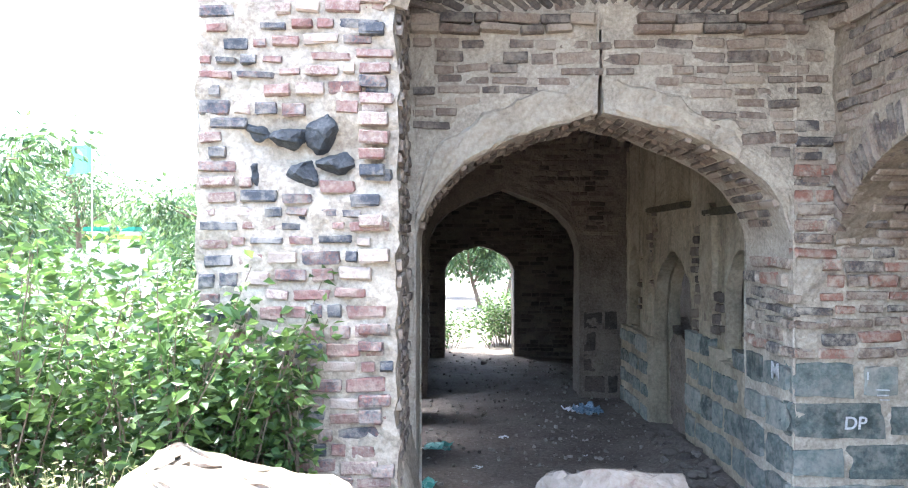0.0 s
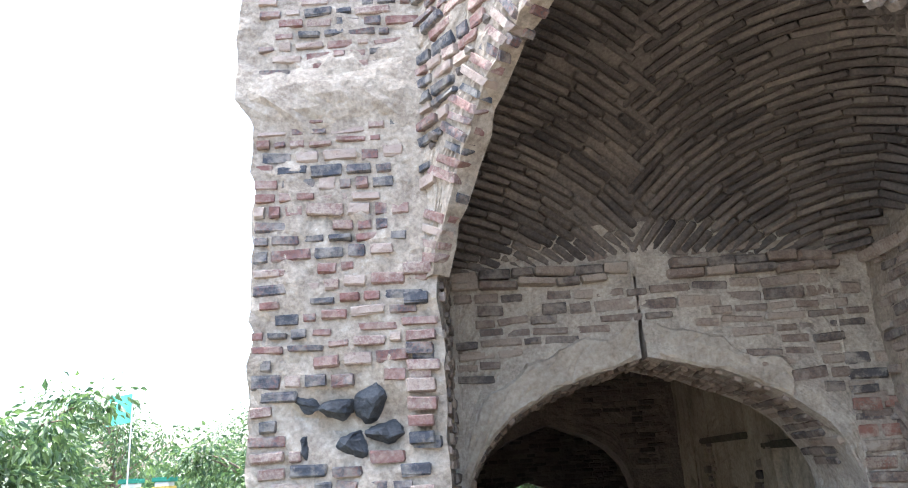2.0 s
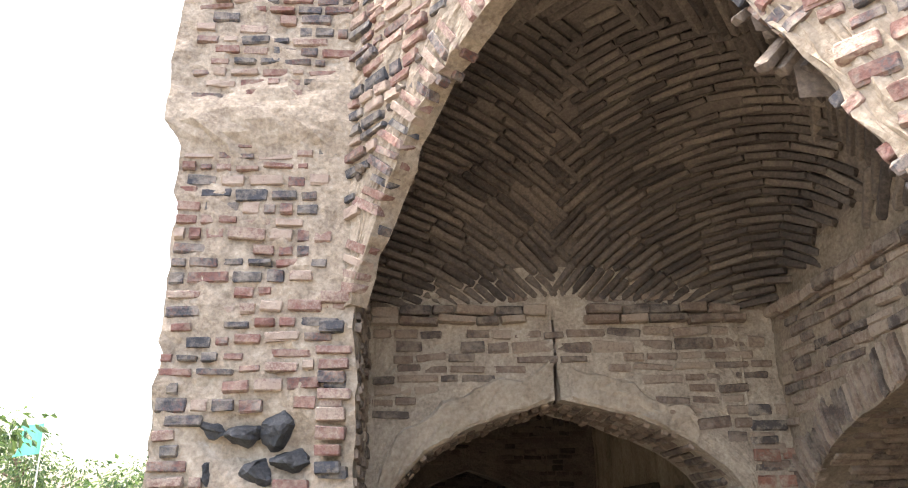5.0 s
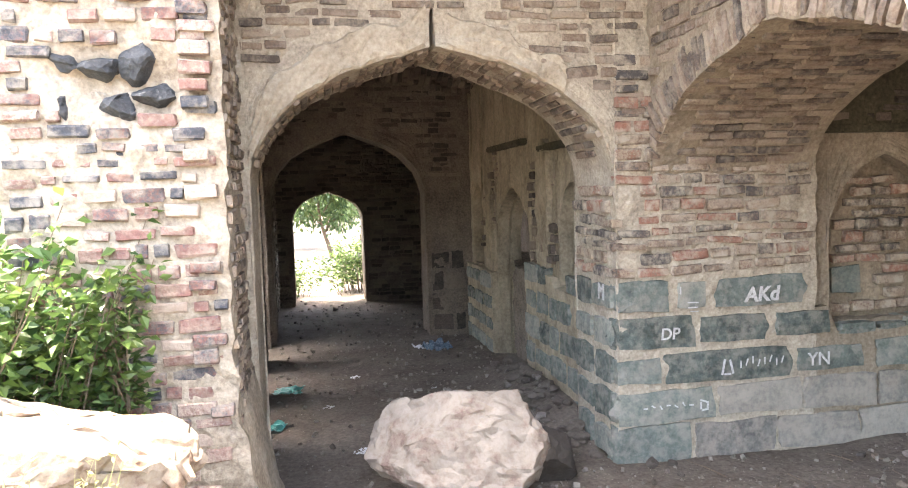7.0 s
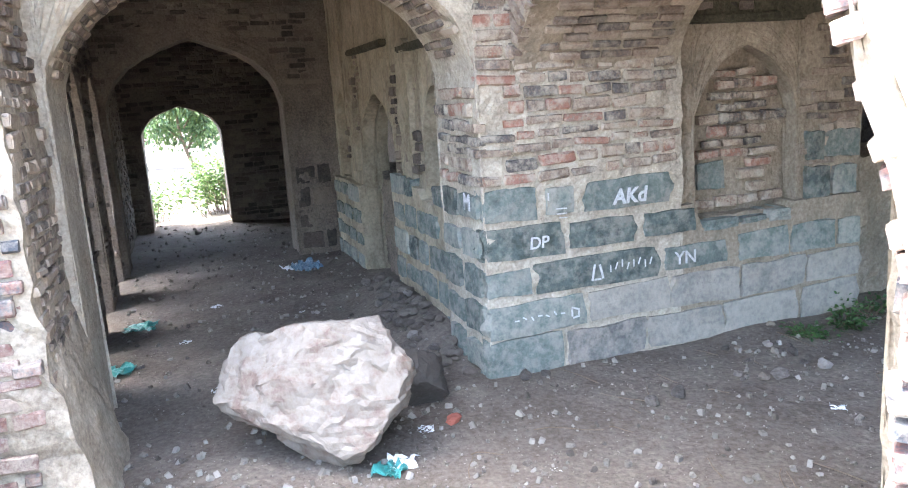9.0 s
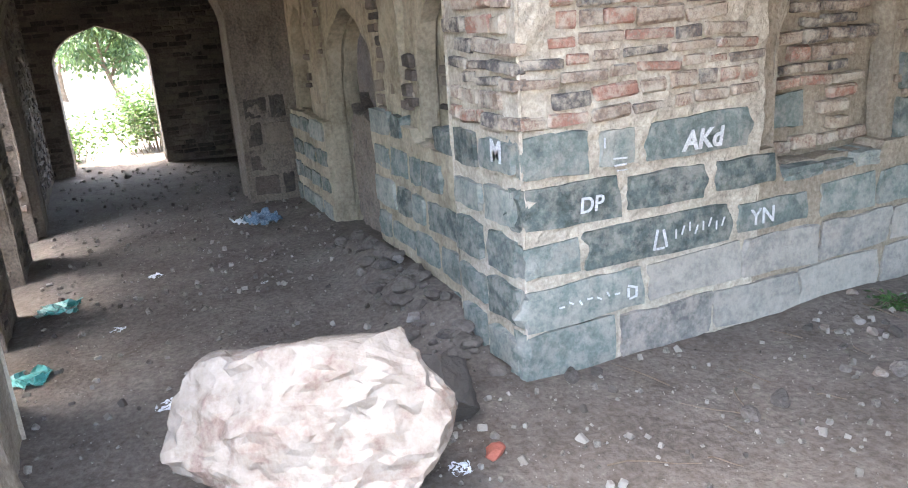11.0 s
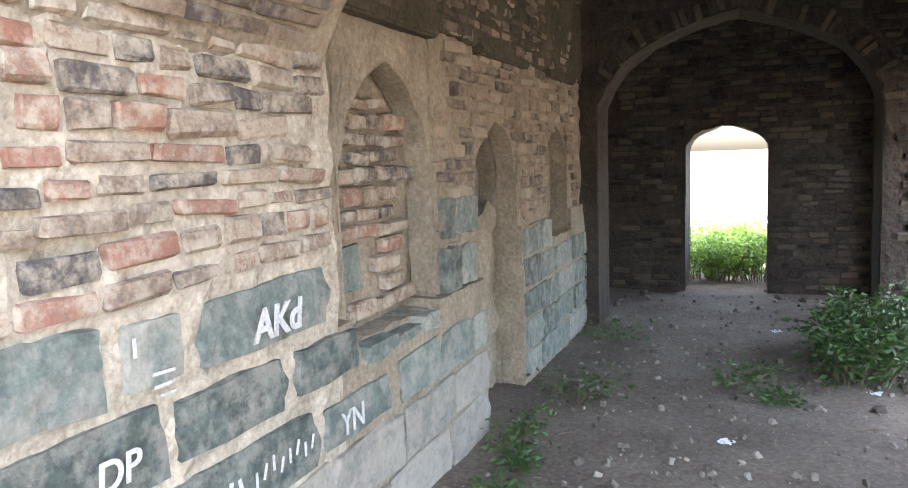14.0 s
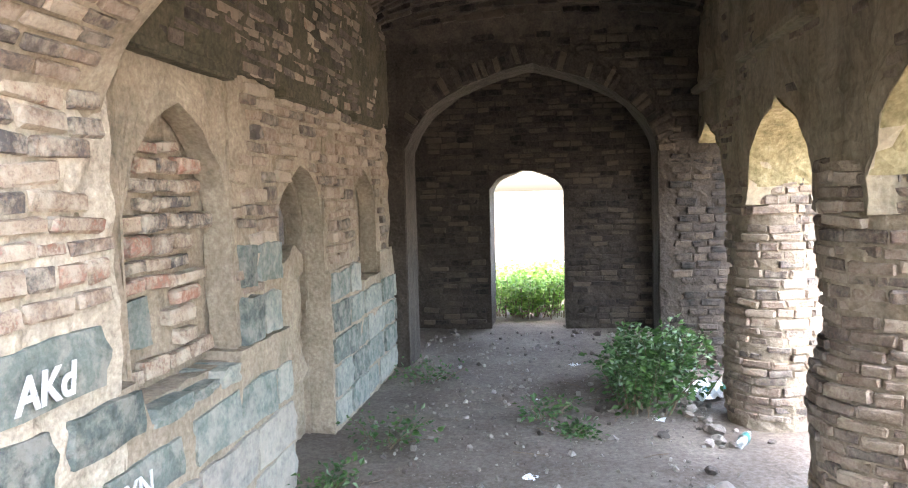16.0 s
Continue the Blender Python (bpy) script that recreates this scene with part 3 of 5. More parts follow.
def vault_bricks(x0, x1, y0, y1, spring, rise, keep, step=0.056, length=0.30, seed=5):
    """Courses at even distances from a point under each corner, so that they fan out and meet in a V over each wall."""
    rnd = random.Random(seed)
    out = []
    cx, cy = (x0 + x1) / 2, (y0 + y1) / 2
    for px, py, sx, sy in ((x0, y0, 1, 1), (x1, y0, -1, 1), (x0, y1, 1, -1), (x1, y1, -1, -1)):
        q = Vector((px, py, spring - 0.8))

        def place(rho, t):
            x, y = px + sx * rho * math.cos(t), py + sy * rho * math.sin(t)
            return Vector((x, y, vault_z(x, y, x0, x1, y0, y1, spring, rise)))

        def at(r, t):
            lo, hi = 0.0, 1.95
            for _ in range(22):
                m = (lo + hi) / 2
                lo, hi = (m, hi) if (place(m, t) - q).length < r else (lo, m)
            return place(lo, t)

        r = 0.9
        while r < 2.9:
            ts = np.linspace(0.004, math.pi / 2 - 0.004, 160)
            pts = [at(r, t) for t in ts]
            run, i0, want = 0.0, 0, length * rnd.uniform(0.3, 1.0)
            for i in range(1, len(pts)):
                run += (pts[i] - pts[i - 1]).length
                if run >= want:
                    a, b, m = pts[i0], pts[i], pts[(i0 + i) // 2]
                    c = (a + b) / 2
                    if (c.x - cx) * sx < 0.02 and (c.y - cy) * sy < 0.02 and keep(c.x, c.y) and rnd.random() > 0.03 and (b - a).length > 0.05 and (b - a).length < 0.4:
                        tu = (b - a).normalized()
                        k = (i0 + i) // 2
                        up = (at(r + 0.02, ts[k]) - at(r - 0.02, ts[k]))
                        nrm = tu.cross(up).normalized()
                        if nrm.dot(Vector((cx, cy, spring)) - c) < 0:
                            nrm = -nrm
                        w = nrm.cross(tu)
                        rot = Matrix((tu, nrm, w)).transposed().to_4x4()
                        out.append(Matrix.Translation(c + nrm * 0.016) @ rot @ pose(0, 0, 0, rnd.gauss(27, 5) * (1 if w.dot(up) > 0 else -1), 0, rnd.gauss(0, 2)) @ Matrix.Diagonal(((b - a).length - 0.006, 0.05, min(0.09, up.length / 0.04 * step * 0.62), 1)))
                    run, i0, want = 0.0, i, length * rnd.uniform(0.75, 1.25)
            r += step
    return out


vb = vault_bricks(BX0, BX1, BY0, BY1, FLOOR_TOP, 1.40, lambda x, y: inside_diag(x, y, 0.08))
for mtx in vb:
    co, fc = LUMPS[len(bay_vault.v) % len(LUMPS)]
    a4 = np.array(mtx)
    k0 = len(bay_vault.v)
    bay_vault.v.extend([Vector(p) for p in (co @ a4[:3, :3].T + a4[:3, 3])])
    bay_vault.f.extend([tuple(k0 + k for k in f) for f in fc])
m_vault = mat("vault_brick", [(0.05, 0.045, 0.042), (0.095, 0.082, 0.072), (0.155, 0.132, 0.11), (0.24, 0.205, 0.165)], 3.0, 0.95, 0.7, 50.0, 0.25, "island")
finish_vault(bay_vault, "ceiling_bay", m_vault, "domed brick vault with courses fanning from the corners")
for nm, box in (("ceiling_south", (2.33, 8.0, 1.6, 4.9)), ("ceiling_far_east", (8.2, 10.3, 1.6, 4.9)), ("ceiling_west", (-0.9, 2.4, 5.2, 9.8)), ("ceiling_far_west", (-0.9, 2.4, 9.9, 13.1))):
    vm = vault(nm, *box, 2.95, 0.9, m_mortar_dark, "")
    vr = random.Random(len(nm))
    for gx0 in steps(box[0] + 0.1, box[1] - 0.1, 0.072):
        gy0 = box[2] + vr.uniform(0.0, 0.2)
        while gy0 < box[3] - 0.15:
            w = vr.uniform(0.13, 0.24)
            za, zb = (vault_z(gx0, y, *box, 2.95, 0.9) for y in (gy0, gy0 + w))
            co, fc = LUMPS[vr.randrange(len(LUMPS))]
            a4 = np.array(pose(gx0, gy0 + w / 2, (za + zb) / 2 + 0.005 + vr.uniform(-0.012, 0.012), math.degrees(math.atan2(zb - za, w)), vr.gauss(0, 4), vr.gauss(0, 2)))
            k0 = len(vm.v)
            if vr.random() > 0.08:
                vm.v.extend([Vector(p) for p in (co * np.array((0.056, w - 0.014, 0.06)) @ a4[:3, :3].T + a4[:3, 3])])
                vm.f.extend([tuple(k0 + k for k in f) for f in fc])
            gy0 += w
    # West vaults get the sooty brick, the south ones its shade-dark copy.
    finish_vault(vm, nm, m_soot_shade_j if "west" in nm else m_dim_j, "brick gallery vault, soot and shade in its colour")
# Unseen sheets added above the vaults to stop skylight leaking in.
roof = Mass()
for a, b, c, d in ((2.3, 10.8, 1.3, 6.6), (-1.2, 4.0, 5.0, 13.7)):
    roof.grid([[(x, y, 4.0) for y in steps(c, d, 0.8)] for x in steps(a, b, 0.8)], 0.03)
tagged(mesh_object("roof", roof.v, roof.f, m_mortar), "unseen flat sheet over the galleries that keeps daylight out", "roof", kind="structure")
# inner block's hidden core keeps daylight out; its dark mortar gives doorways their shade
core = Mass()
core.slab((3.5, 6.1, 0), (1, 0, 0), (0, 1, 0), [(s, -0.2, 4.6) for s in steps(0, 7.6, 0.8)], 7.6, 0.8, 0)
core.make("wall_block_core", m_mortar_dark, "massive inner block of the ruined building")

# ---- things ----
def boulder(name, size, seed, material, subdiv=4, cuts=12, hard=0.95, rough=0.02):
    bm = bmesh.new()
    bmesh.ops.create_icosphere(bm, subdivisions=subdiv, radius=0.5)
    rnd = random.Random(seed)
    planes = [(Vector((rnd.gauss(0, 1), rnd.gauss(0, 1), rnd.gauss(0, 0.8))).normalized(), rnd.uniform(0.27, 0.41)) for _ in range(cuts)]
    off = Vector((seed * 3.1, seed * 1.7, 0))
    for v in bm.verts:
        for nrm, d in planes:
            k = v.co.dot(nrm) - d
            if k > 0:
                v.co -= nrm * k * hard
        c = noise.cell_vector(v.co * 5.5 + noise.noise_vector(v.co * 6 + off) * 0.5 + off) - Vector((0.5, 0.5, 0.5))
        v.co += noise.noise_vector(v.co * 4 + off) * 0.035 + c * rough + noise.noise_vector(v.co * 11 + off) * 0.02 + noise.noise_vector(v.co * 27 + off) * 0.012
        v.co.x, v.co.y, v.co.z = v.co.x * size[0], v.co.y * size[1], v.co.z * size[2]
    me = bpy.data.meshes.new(name)
    bm.to_mesh(me)
    bm.free()
    me.materials.append(material)
    return new(name, me)


def rest(ob, x, y, turn=0.0, sink=0.02, tilt=0.0):
    """Sets a thing on the ground at x, y."""
    m = pose(0, 0, 0, tilt, 0, turn)
    low = min((m @ v.co).z for v in ob.data.vertices)
    ob.matrix_world = Matrix.Translation((x, y, ground_height(x, y) - low - sink)) @ m
    return ob


rock = rest(boulder("boulder", (1.16, 0.92, 0.80), 3, m_boulder, 5, 12, 0.95, 0.02), 0.94, 4.08, -20, 0.03)
tagged(rock, "big pale pinkish rubble boulder lying on the soil", "boulder")
rock_b = rest(boulder("boulder", (0.5, 0.4, 0.42), 14, m_rubble, 4), 1.55, 4.5, 30, 0.04)
tagged(rock_b, "small grey-brown stone behind the big boulder", "boulder")
rock2 = rest(boulder("boulder", (1.35, 0.8, 0.9), 8, m_masonry, 5, 16, 0.8, 0.07), -0.93, 2.95, -8, 0.08)
tagged(rock2, "pale lump of fallen masonry beside the pier", "boulder")
rock3 = rest(boulder("boulder", (0.62, 0.5, 0.62), 9, m_masonry, 5, 16, 0.8, 0.07), -0.55, 2.95, 20, 0.06)
tagged(rock3, "pale broken masonry lump beside the pier", "boulder")


# plants
def leaf_material(name, dark, light, glow=0.4):
    m = bpy.data.materials.new(name)
    m.use_nodes = True
    n, l = m.node_tree.nodes, m.node_tree.links
    b = n["Principled BSDF"]
    geo = n.new("ShaderNodeNewGeometry")
    ramp = n.new("ShaderNodeValToRGB")
    ramp.color_ramp.elements[0].color, ramp.color_ramp.elements[1].color = (*dark, 1), (*light, 1)
    l.new(geo.outputs["Random Per Island"], ramp.inputs[0])
    l.new(ramp.outputs[0], b.inputs["Base Color"])
    b.inputs["Roughness"].default_value = 0.4
    tr = n.new("ShaderNodeBsdfTranslucent")
    l.new(ramp.outputs[0], tr.inputs[0])
    mx = n.new("ShaderNodeMixShader")
    mx.inputs[0].default_value = glow
    l.new(b.outputs[0], mx.inputs[1])
    l.new(tr.outputs[0], mx.inputs[2])
    l.new(mx.outputs[0], n["Material Output"].inputs["Surface"])
    return m


m_leaf = leaf_material("shrub_leaf", (0.022, 0.058, 0.018), (0.12, 0.19, 0.045))
m_tree = leaf_material("tree_leaf", (0.035, 0.075, 0.03), (0.11, 0.17, 0.055))
# Brighter leaf copy: sunlight that the shaded doorway weeds lack, put into the colour.
m_sunlit_leaf = leaf_material("sunlit_leaf", (0.06, 0.14, 0.025), (0.17, 0.28, 0.05), 0.5)
m_weed = leaf_material("weed_leaf", (0.02, 0.06, 0.015), (0.06, 0.13, 0.03), 0.3)
m_dry = leaf_material("dry_grass", (0.17, 0.17, 0.07), (0.4, 0.39, 0.2), 0.3)
m_bark = mat("bark", [(0.06, 0.045, 0.03), (0.13, 0.1, 0.07), (0.2, 0.16, 0.12)], 12.0, 0.95, 0.6, 60.0)


class Leaves:
    def __init__(self, seed):
        self.v, self.f, self.r = [], [], random.Random(seed)

    def add(self, p, d, size, wide=0.5):
        """One leaf at p that points along d: a pointed blade folded along its midrib."""
        d = d.normalized()
        side = d.cross(Vector((self.r.gauss(0, 1), self.r.gauss(0, 1), self.r.gauss(0.6, 1)))).normalized()
        up = side.cross(d)
        k = len(self.v)
        self.v += [p, p + d * size * 0.45 + side * size * wide * 0.5 + up * size * wide * 0.18, p + d * size - up * size * wide * 0.2, p + d * size * 0.45 - side * size * wide * 0.5 + up * size * wide * 0.18]
        self.f += [(k, k + 1, k + 2), (k, k + 2, k + 3)]


def tube(bm, pts, r0, r1, n=5):
    rings = []
    for i, p in enumerate(pts):
        d = (pts[min(i + 1, len(pts) - 1)] - pts[max(i - 1, 0)]).normalized()
        a = d.orthogonal().normalized()
        b = d.cross(a)
        r = r0 + (r1 - r0) * i / (len(pts) - 1)
        rings.append([bm.verts.new(p + (a * math.cos(2 * math.pi * k / n) + b * math.sin(2 * math.pi * k / n)) * r) for k in range(n)])
    for q, w in zip(rings, rings[1:]):
        for k in range(n):
            bm.faces.new((q[k], q[(k + 1) % n], w[(k + 1) % n], w[k]))


def shrub(name, x, y, width, depth, height, stems, leaves, size, seed, label, leaf=None, category="shrub", lean=0.35, limit=99.0):
    rnd = random.Random(seed)
    base = new(name)
    z0 = ground_height(x, y) - 0.03
    base.location = (x, y, z0)
    tagged(base, label, category)
    bm, lv = bmesh.new(), Leaves(seed)
    for _ in range(stems):
        p = Vector((rnd.gauss(0, 0.5) * width * 0.4, rnd.gauss(0, 0.5) * depth * 0.4, 0))
        out = Vector((p.x * 0.9 + rnd.gauss(0, 0.25) * width * lean, p.y * 0.9 + rnd.gauss(0, 0.25) * depth * lean, height * rnd.uniform(0.55, 1.0)))
        if x + p.x + out.x > limit:
            out.x = limit - x - p.x - rnd.uniform(0.0, 0.3)
        pts = [p + out * t + Vector((math.sin(t * 5 + p.x * 9), math.cos(t * 4 + p.y * 7), 0)) * 0.03 * t for t in np.linspace(0, 1, 6)]
        tube(bm, pts, 0.008, 0.002, 4)
        for _ in range(leaves):
            t = rnd.uniform(0.12, 1.0) ** 0.7
            q = p + out * t
            d = Vector((rnd.gauss(0, 1), rnd.gauss(0, 1), rnd.uniform(-0.3, 0.9)))
            q2 = q + d.normalized() * rnd.uniform(0.02, 0.16) * (1.15 - t * 0.6)
            lv.add(q2, d + Vector((0, 0, -0.3)), size * rnd.uniform(0.6, 1.3), 0.62)
    tagged(part("branchwork", bm, m_bark, base), "thin brown stems", kind="stuff")
    mesh_object("foliage", lv.v, lv.f, leaf or m_leaf, base)
    return base


shrub("shrub", -1.35, 3.50, 1.2, 0.35, 1.32, 60, 64, 0.066, 1, "leafy sunlit green shrub in front of the ruined pier", limit=-0.62)
shrub("shrub", -2.15, 3.5, 1.4, 0.7, 1.35, 64, 64, 0.068, 2, "dense green shrub growing beside the ruin")
shrub("shrub", -3.0, 3.6, 1.4, 0.9, 1.4, 56, 56, 0.07, 3, "dense green shrub growing beside the ruin")
shrub("shrub", -0.85, 3.52, 0.3, 0.15, 1.1, 12, 40, 0.062, 4, "slender green shrub leaning on the brick pier", limit=-0.55)
shrub("shrub", -2.9, 5.2, 2.2, 1.4, 1.45, 44, 50, 0.085, 5, "tall green shrub behind the thicket")
shrub("shrub", -4.4, 6.4, 2.4, 1.8, 1.6, 44, 46, 0.1, 6, "tall green shrub behind the thicket")
shrub("shrub", 1.05, 14.4, 1.0, 0.8, 1.15, 46, 64, 0.065, 7, "bright green shrub outside the far doorway")
shrub("shrub", -0.3, 14.2, 0.9, 0.7, 0.75, 34, 54, 0.06, 8, "low green shrub outside the far doorway")
shrub("weed", 7.25, 2.35, 0.8, 0.5, 0.55, 50, 52, 0.058, 10, "dark green leafy weed at the foot of a brick column", m_weed, "weed", 0.6)
shrub("weed", 6.75, 2.55, 0.6, 0.4, 0.42, 20, 36, 0.055, 11, "low green weed creeping over the soil", m_weed, "weed", 0.7)
for i, (x, y) in enumerate(((10.9, 3.2), (10.8, 3.55), (10.95, 3.85), (11.5, 3.3), (11.6, 3.8), (12.6, 3.2), (12.7, 3.7), (12.9, 4.2), (13.1, 3.4), (13.2, 2.8), (12.1, 3.5))):
    shrub("weed", x, y, 0.55, 0.5, 0.62, 26, 34, 0.06, 20 + i, "green weed outside the arched doorway, sunlight put into its colour", m_sunlit_leaf, "weed", 0.5)
for i, (x, y, s) in enumerate(((5.0, 4.38, 0.16), (6.0, 4.3, 0.2), (4.75, 4.3, 0.08), (6.5, 3.2, 0.14), (6.15, 3.0, 0.06), (7.5, 4.25, 0.18), (4.35, 4.3, 0.07))):
    shrub("weed", x, y, s * 2, s * 1.6, s, 12, 14, 0.045, 40 + i, "tiny green weed sprouting from the soil", m_weed, "weed", 1.2)


def grass_tuft(x, y, count, height, spread, seed, label):
    rnd = random.Random(seed)
    base = new("grass_tuft")
    base.location = (x, y, ground_height(x, y) - 0.02)
    tagged(base, label, "grass")
    lv = Leaves(seed)
    for _ in range(count):
        p = Vector((rnd.gauss(0, spread), rnd.gauss(0, spread), 0))
        d = Vector((rnd.gauss(0, 0.35), rnd.gauss(0, 0.35), 1))
        h = height * rnd.uniform(0.5, 1.0)
        lv.add(p, d, h, 0.016)
        for _ in range(9):
            lv.add(p + d.normalized() * h * rnd.uniform(0.5, 0.95), Vector((rnd.gauss(0, 1), rnd.gauss(0, 1), 0.4)), 0.03 * rnd.uniform(0.6, 1.4), 0.3)
    mesh_object("tuft", lv.v, lv.f, m_dry, base)


grass_tuft(-1.0, 2.3, 200, 0.7, 0.18, 1, "pale dry seeding grass in front of the rubble")
grass_tuft(-0.62, 2.3, 90, 0.62, 0.10, 2, "pale dry seeding grass beside the entrance")
grass_tuft(-1.55, 2.6, 320, 0.6, 0.26, 3, "pale dry seeding grass in front of the shrub")
grass_tuft(-1.15, 2.42, 230, 0.72, 0.2, 5, "pale seeding grass growing over the rubble")
grass_tuft(-0.72, 2.42, 170, 0.64, 0.15, 6, "pale seeding grass growing over the rubble")
grass_tuft(-0.38, 2.45, 60, 0.66, 0.09, 7, "pale flowering grass beside the entrance")
grass_tuft(-0.22, 2.95, 30, 0.3, 0.10, 4, "small dry grass tuft by the pier")


def tree(x, y, height, crown, seed, label):
    rnd = random.Random(seed)
    base = new("tree")
    base.location = (x, y, 0)
    tagged(base, label, "tree")
    bm, lv = bmesh.new(), Leaves(seed)
    top = Vector((rnd.gauss(0, 0.3), rnd.gauss(0, 0.3), height * 0.8))
    tube(bm, [top * t + Vector((math.sin(t * 4 + seed), math.cos(t * 3 + seed), 0)) * 0.12 for t in np.linspace(0, 1, 7)], height * 0.028, height * 0.008, 7)
    for _ in range(15):
        t = rnd.uniform(0.35, 1.0)
        a = top * t
        ang = rnd.uniform(0, 6.28)
        tip = a + Vector((math.cos(ang) * crown * rnd.uniform(0.5, 1.0), math.sin(ang) * crown * rnd.uniform(0.5, 1.0), height * rnd.uniform(0.08, 0.28)))
        tube(bm, [a + (tip - a) * s + Vector((0, 0, 0.12 * math.sin(3 * s))) for s in np.linspace(0, 1, 5)], height * 0.01, 0.01, 5)
        for _ in range(rnd.randint(4, 6)):
            c = a + (tip - a) * rnd.uniform(0.5, 1.1) + Vector((rnd.gauss(0, 0.3), rnd.gauss(0, 0.3), rnd.gauss(0, 0.25))) * crown * 0.4
            for _ in range(60):
                o = Vector((rnd.gauss(0, 1), rnd.gauss(0, 1), rnd.gauss(0, 0.7))) * crown * 0.16
                lv.add(c + o, o + Vector((0, 0, -0.2 * crown)), rnd.uniform(0.1, 0.2) * max(1.0, height / 5), 0.5)
    part("trunk", bm, m_bark, base)
    mesh_object("crown", lv.v, lv.f, m_tree, base)


for i, (x, y, h, c) in enumerate(((-7.1, 10.5, 3.5, 1.3), (-9.0, 15.0, 3.3, 1.3), (-5.6, 17.0, 3.0, 1.3), (-16.5, 24, 4.2, 2.2), (-8.6, 27, 3.6, 1.6), (0.7, 23, 2.7, 1.1), (-0.7, 27, 2.9, 1.3), (2.1, 28, 3.1, 1.3), (-9, 34, 6, 3), (-17, 34, 6.5, 3), (-3.5, 38, 6.5, 3))):
    tree(x, y, h, c, 60 + i, "feathery green tree standing beyond the ruin")
woods = Leaves(7)
for i in range(9000):
    a = woods.r.uniform(1.2, 2.75)
    d = woods.r.uniform(70, 110)
    woods.add(Vector((math.cos(a) * d, math.sin(a) * d, woods.r.uniform(-0.5, 1) ** 2 * 5 * (0.7 + 0.4 * math.sin(a * 23)))), Vector((woods.r.gauss(0, 1), woods.r.gauss(0, 1), 1)), woods.r.uniform(0.9, 2.0), 0.6)
tagged(mesh_object("far_woods", woods.v, woods.f, m_tree), "hazy far line of green trees", "trees", kind="stuff")

# far pavilion and flag
m_white = mat("whitewash", [(0.62, 0.62, 0.6), (0.74, 0.74, 0.72)], 2.0, 0.8, 0.1, 20.0)
m_yellow = mat("yellow_paint", [(0.5, 0.36, 0.06), (0.6, 0.45, 0.1)], 2.0, 0.7, 0.1, 20.0)
m_green = mat("green_paint", [(0.02, 0.16, 0.1), (0.04, 0.24, 0.16)], 2.0, 0.7, 0.1, 20.0)


def box_bm(x0, x1, y0, y1, z0, z1, bevel=0.02):
    bm = bmesh.new()
    bmesh.ops.create_cube(bm, size=1.0)
    for v in bm.verts:
        v.co = Vector((x0 + (v.co.x + 0.5) * (x1 - x0), y0 + (v.co.y + 0.5) * (y1 - y0), z0 + (v.co.z + 0.5) * (z1 - z0)))
    if bevel:
        bmesh.ops.bevel(bm, geom=bm.edges[:], offset=bevel, segments=2, affect="EDGES")
    return bm


pav = new("pavilion")
pav.location = (-12.2, 26, 0)
tagged(pav, "far white pavilion with yellow and green turrets", "building")
part("wall", box_bm(-1.6, 1.6, 0, 3, 0, 1.35), m_white, pav)
part("parapet", box_bm(-1.7, 1.7, -0.1, 0.15, 1.35, 1.6), m_white, pav)
for i in range(9):
    part("finial", box_bm(-1.62 + i * 0.4, -1.46 + i * 0.4, -0.08, 0.1, 1.6, 1.78), m_white, pav)
for x in (-0.2, 0.95):
    tw = part("turret", box_bm(x - 0.24, x + 0.24, -0.1, 0.4, 1.6, 2.4), m_white, pav)
    part("band", box_bm(x - 0.3, x + 0.3, -0.16, 0.46, 2.12, 2.26), m_yellow, tw)
    part("cap", box_bm(x - 0.32, x + 0.32, -0.18, 0.48, 2.4, 2.55), m_green, tw)
flag = new("flag")
flag.location = (-12.1, 25, 0)
tagged(flag, "pale green swallow-tailed flag on a thin pole", "flag")
bm = bmesh.new()
tube(bm, [Vector((0.1, 0, z)) for z in (0, 2, 4, 5.4)], 0.03, 0.02, 6)
part("pole", bm, m_white, flag)
fv, ff = [], []
for i in range(9):
    t = i / 8
    for j in range(7):
        s = j / 6
        cut = 0.0 if t < 0.6 else (t - 0.6) / 0.4 * 0.32 * (1 - abs(2 * s - 1))
        fv.append(((0.1 - 0.85 * (t - cut)), 0.08 * math.sin(t * 6), 4.35 + 0.95 * s - 0.12 * t))
for i in range(8):
    for j in range(6):
        a = i * 7 + j
        ff.append((a, a + 1, a + 8, a + 7))
mesh_object("cloth", fv, ff, leaf_material("flag_cloth", (0.1, 0.42, 0.3), (0.12, 0.46, 0.33), 0.5), flag)


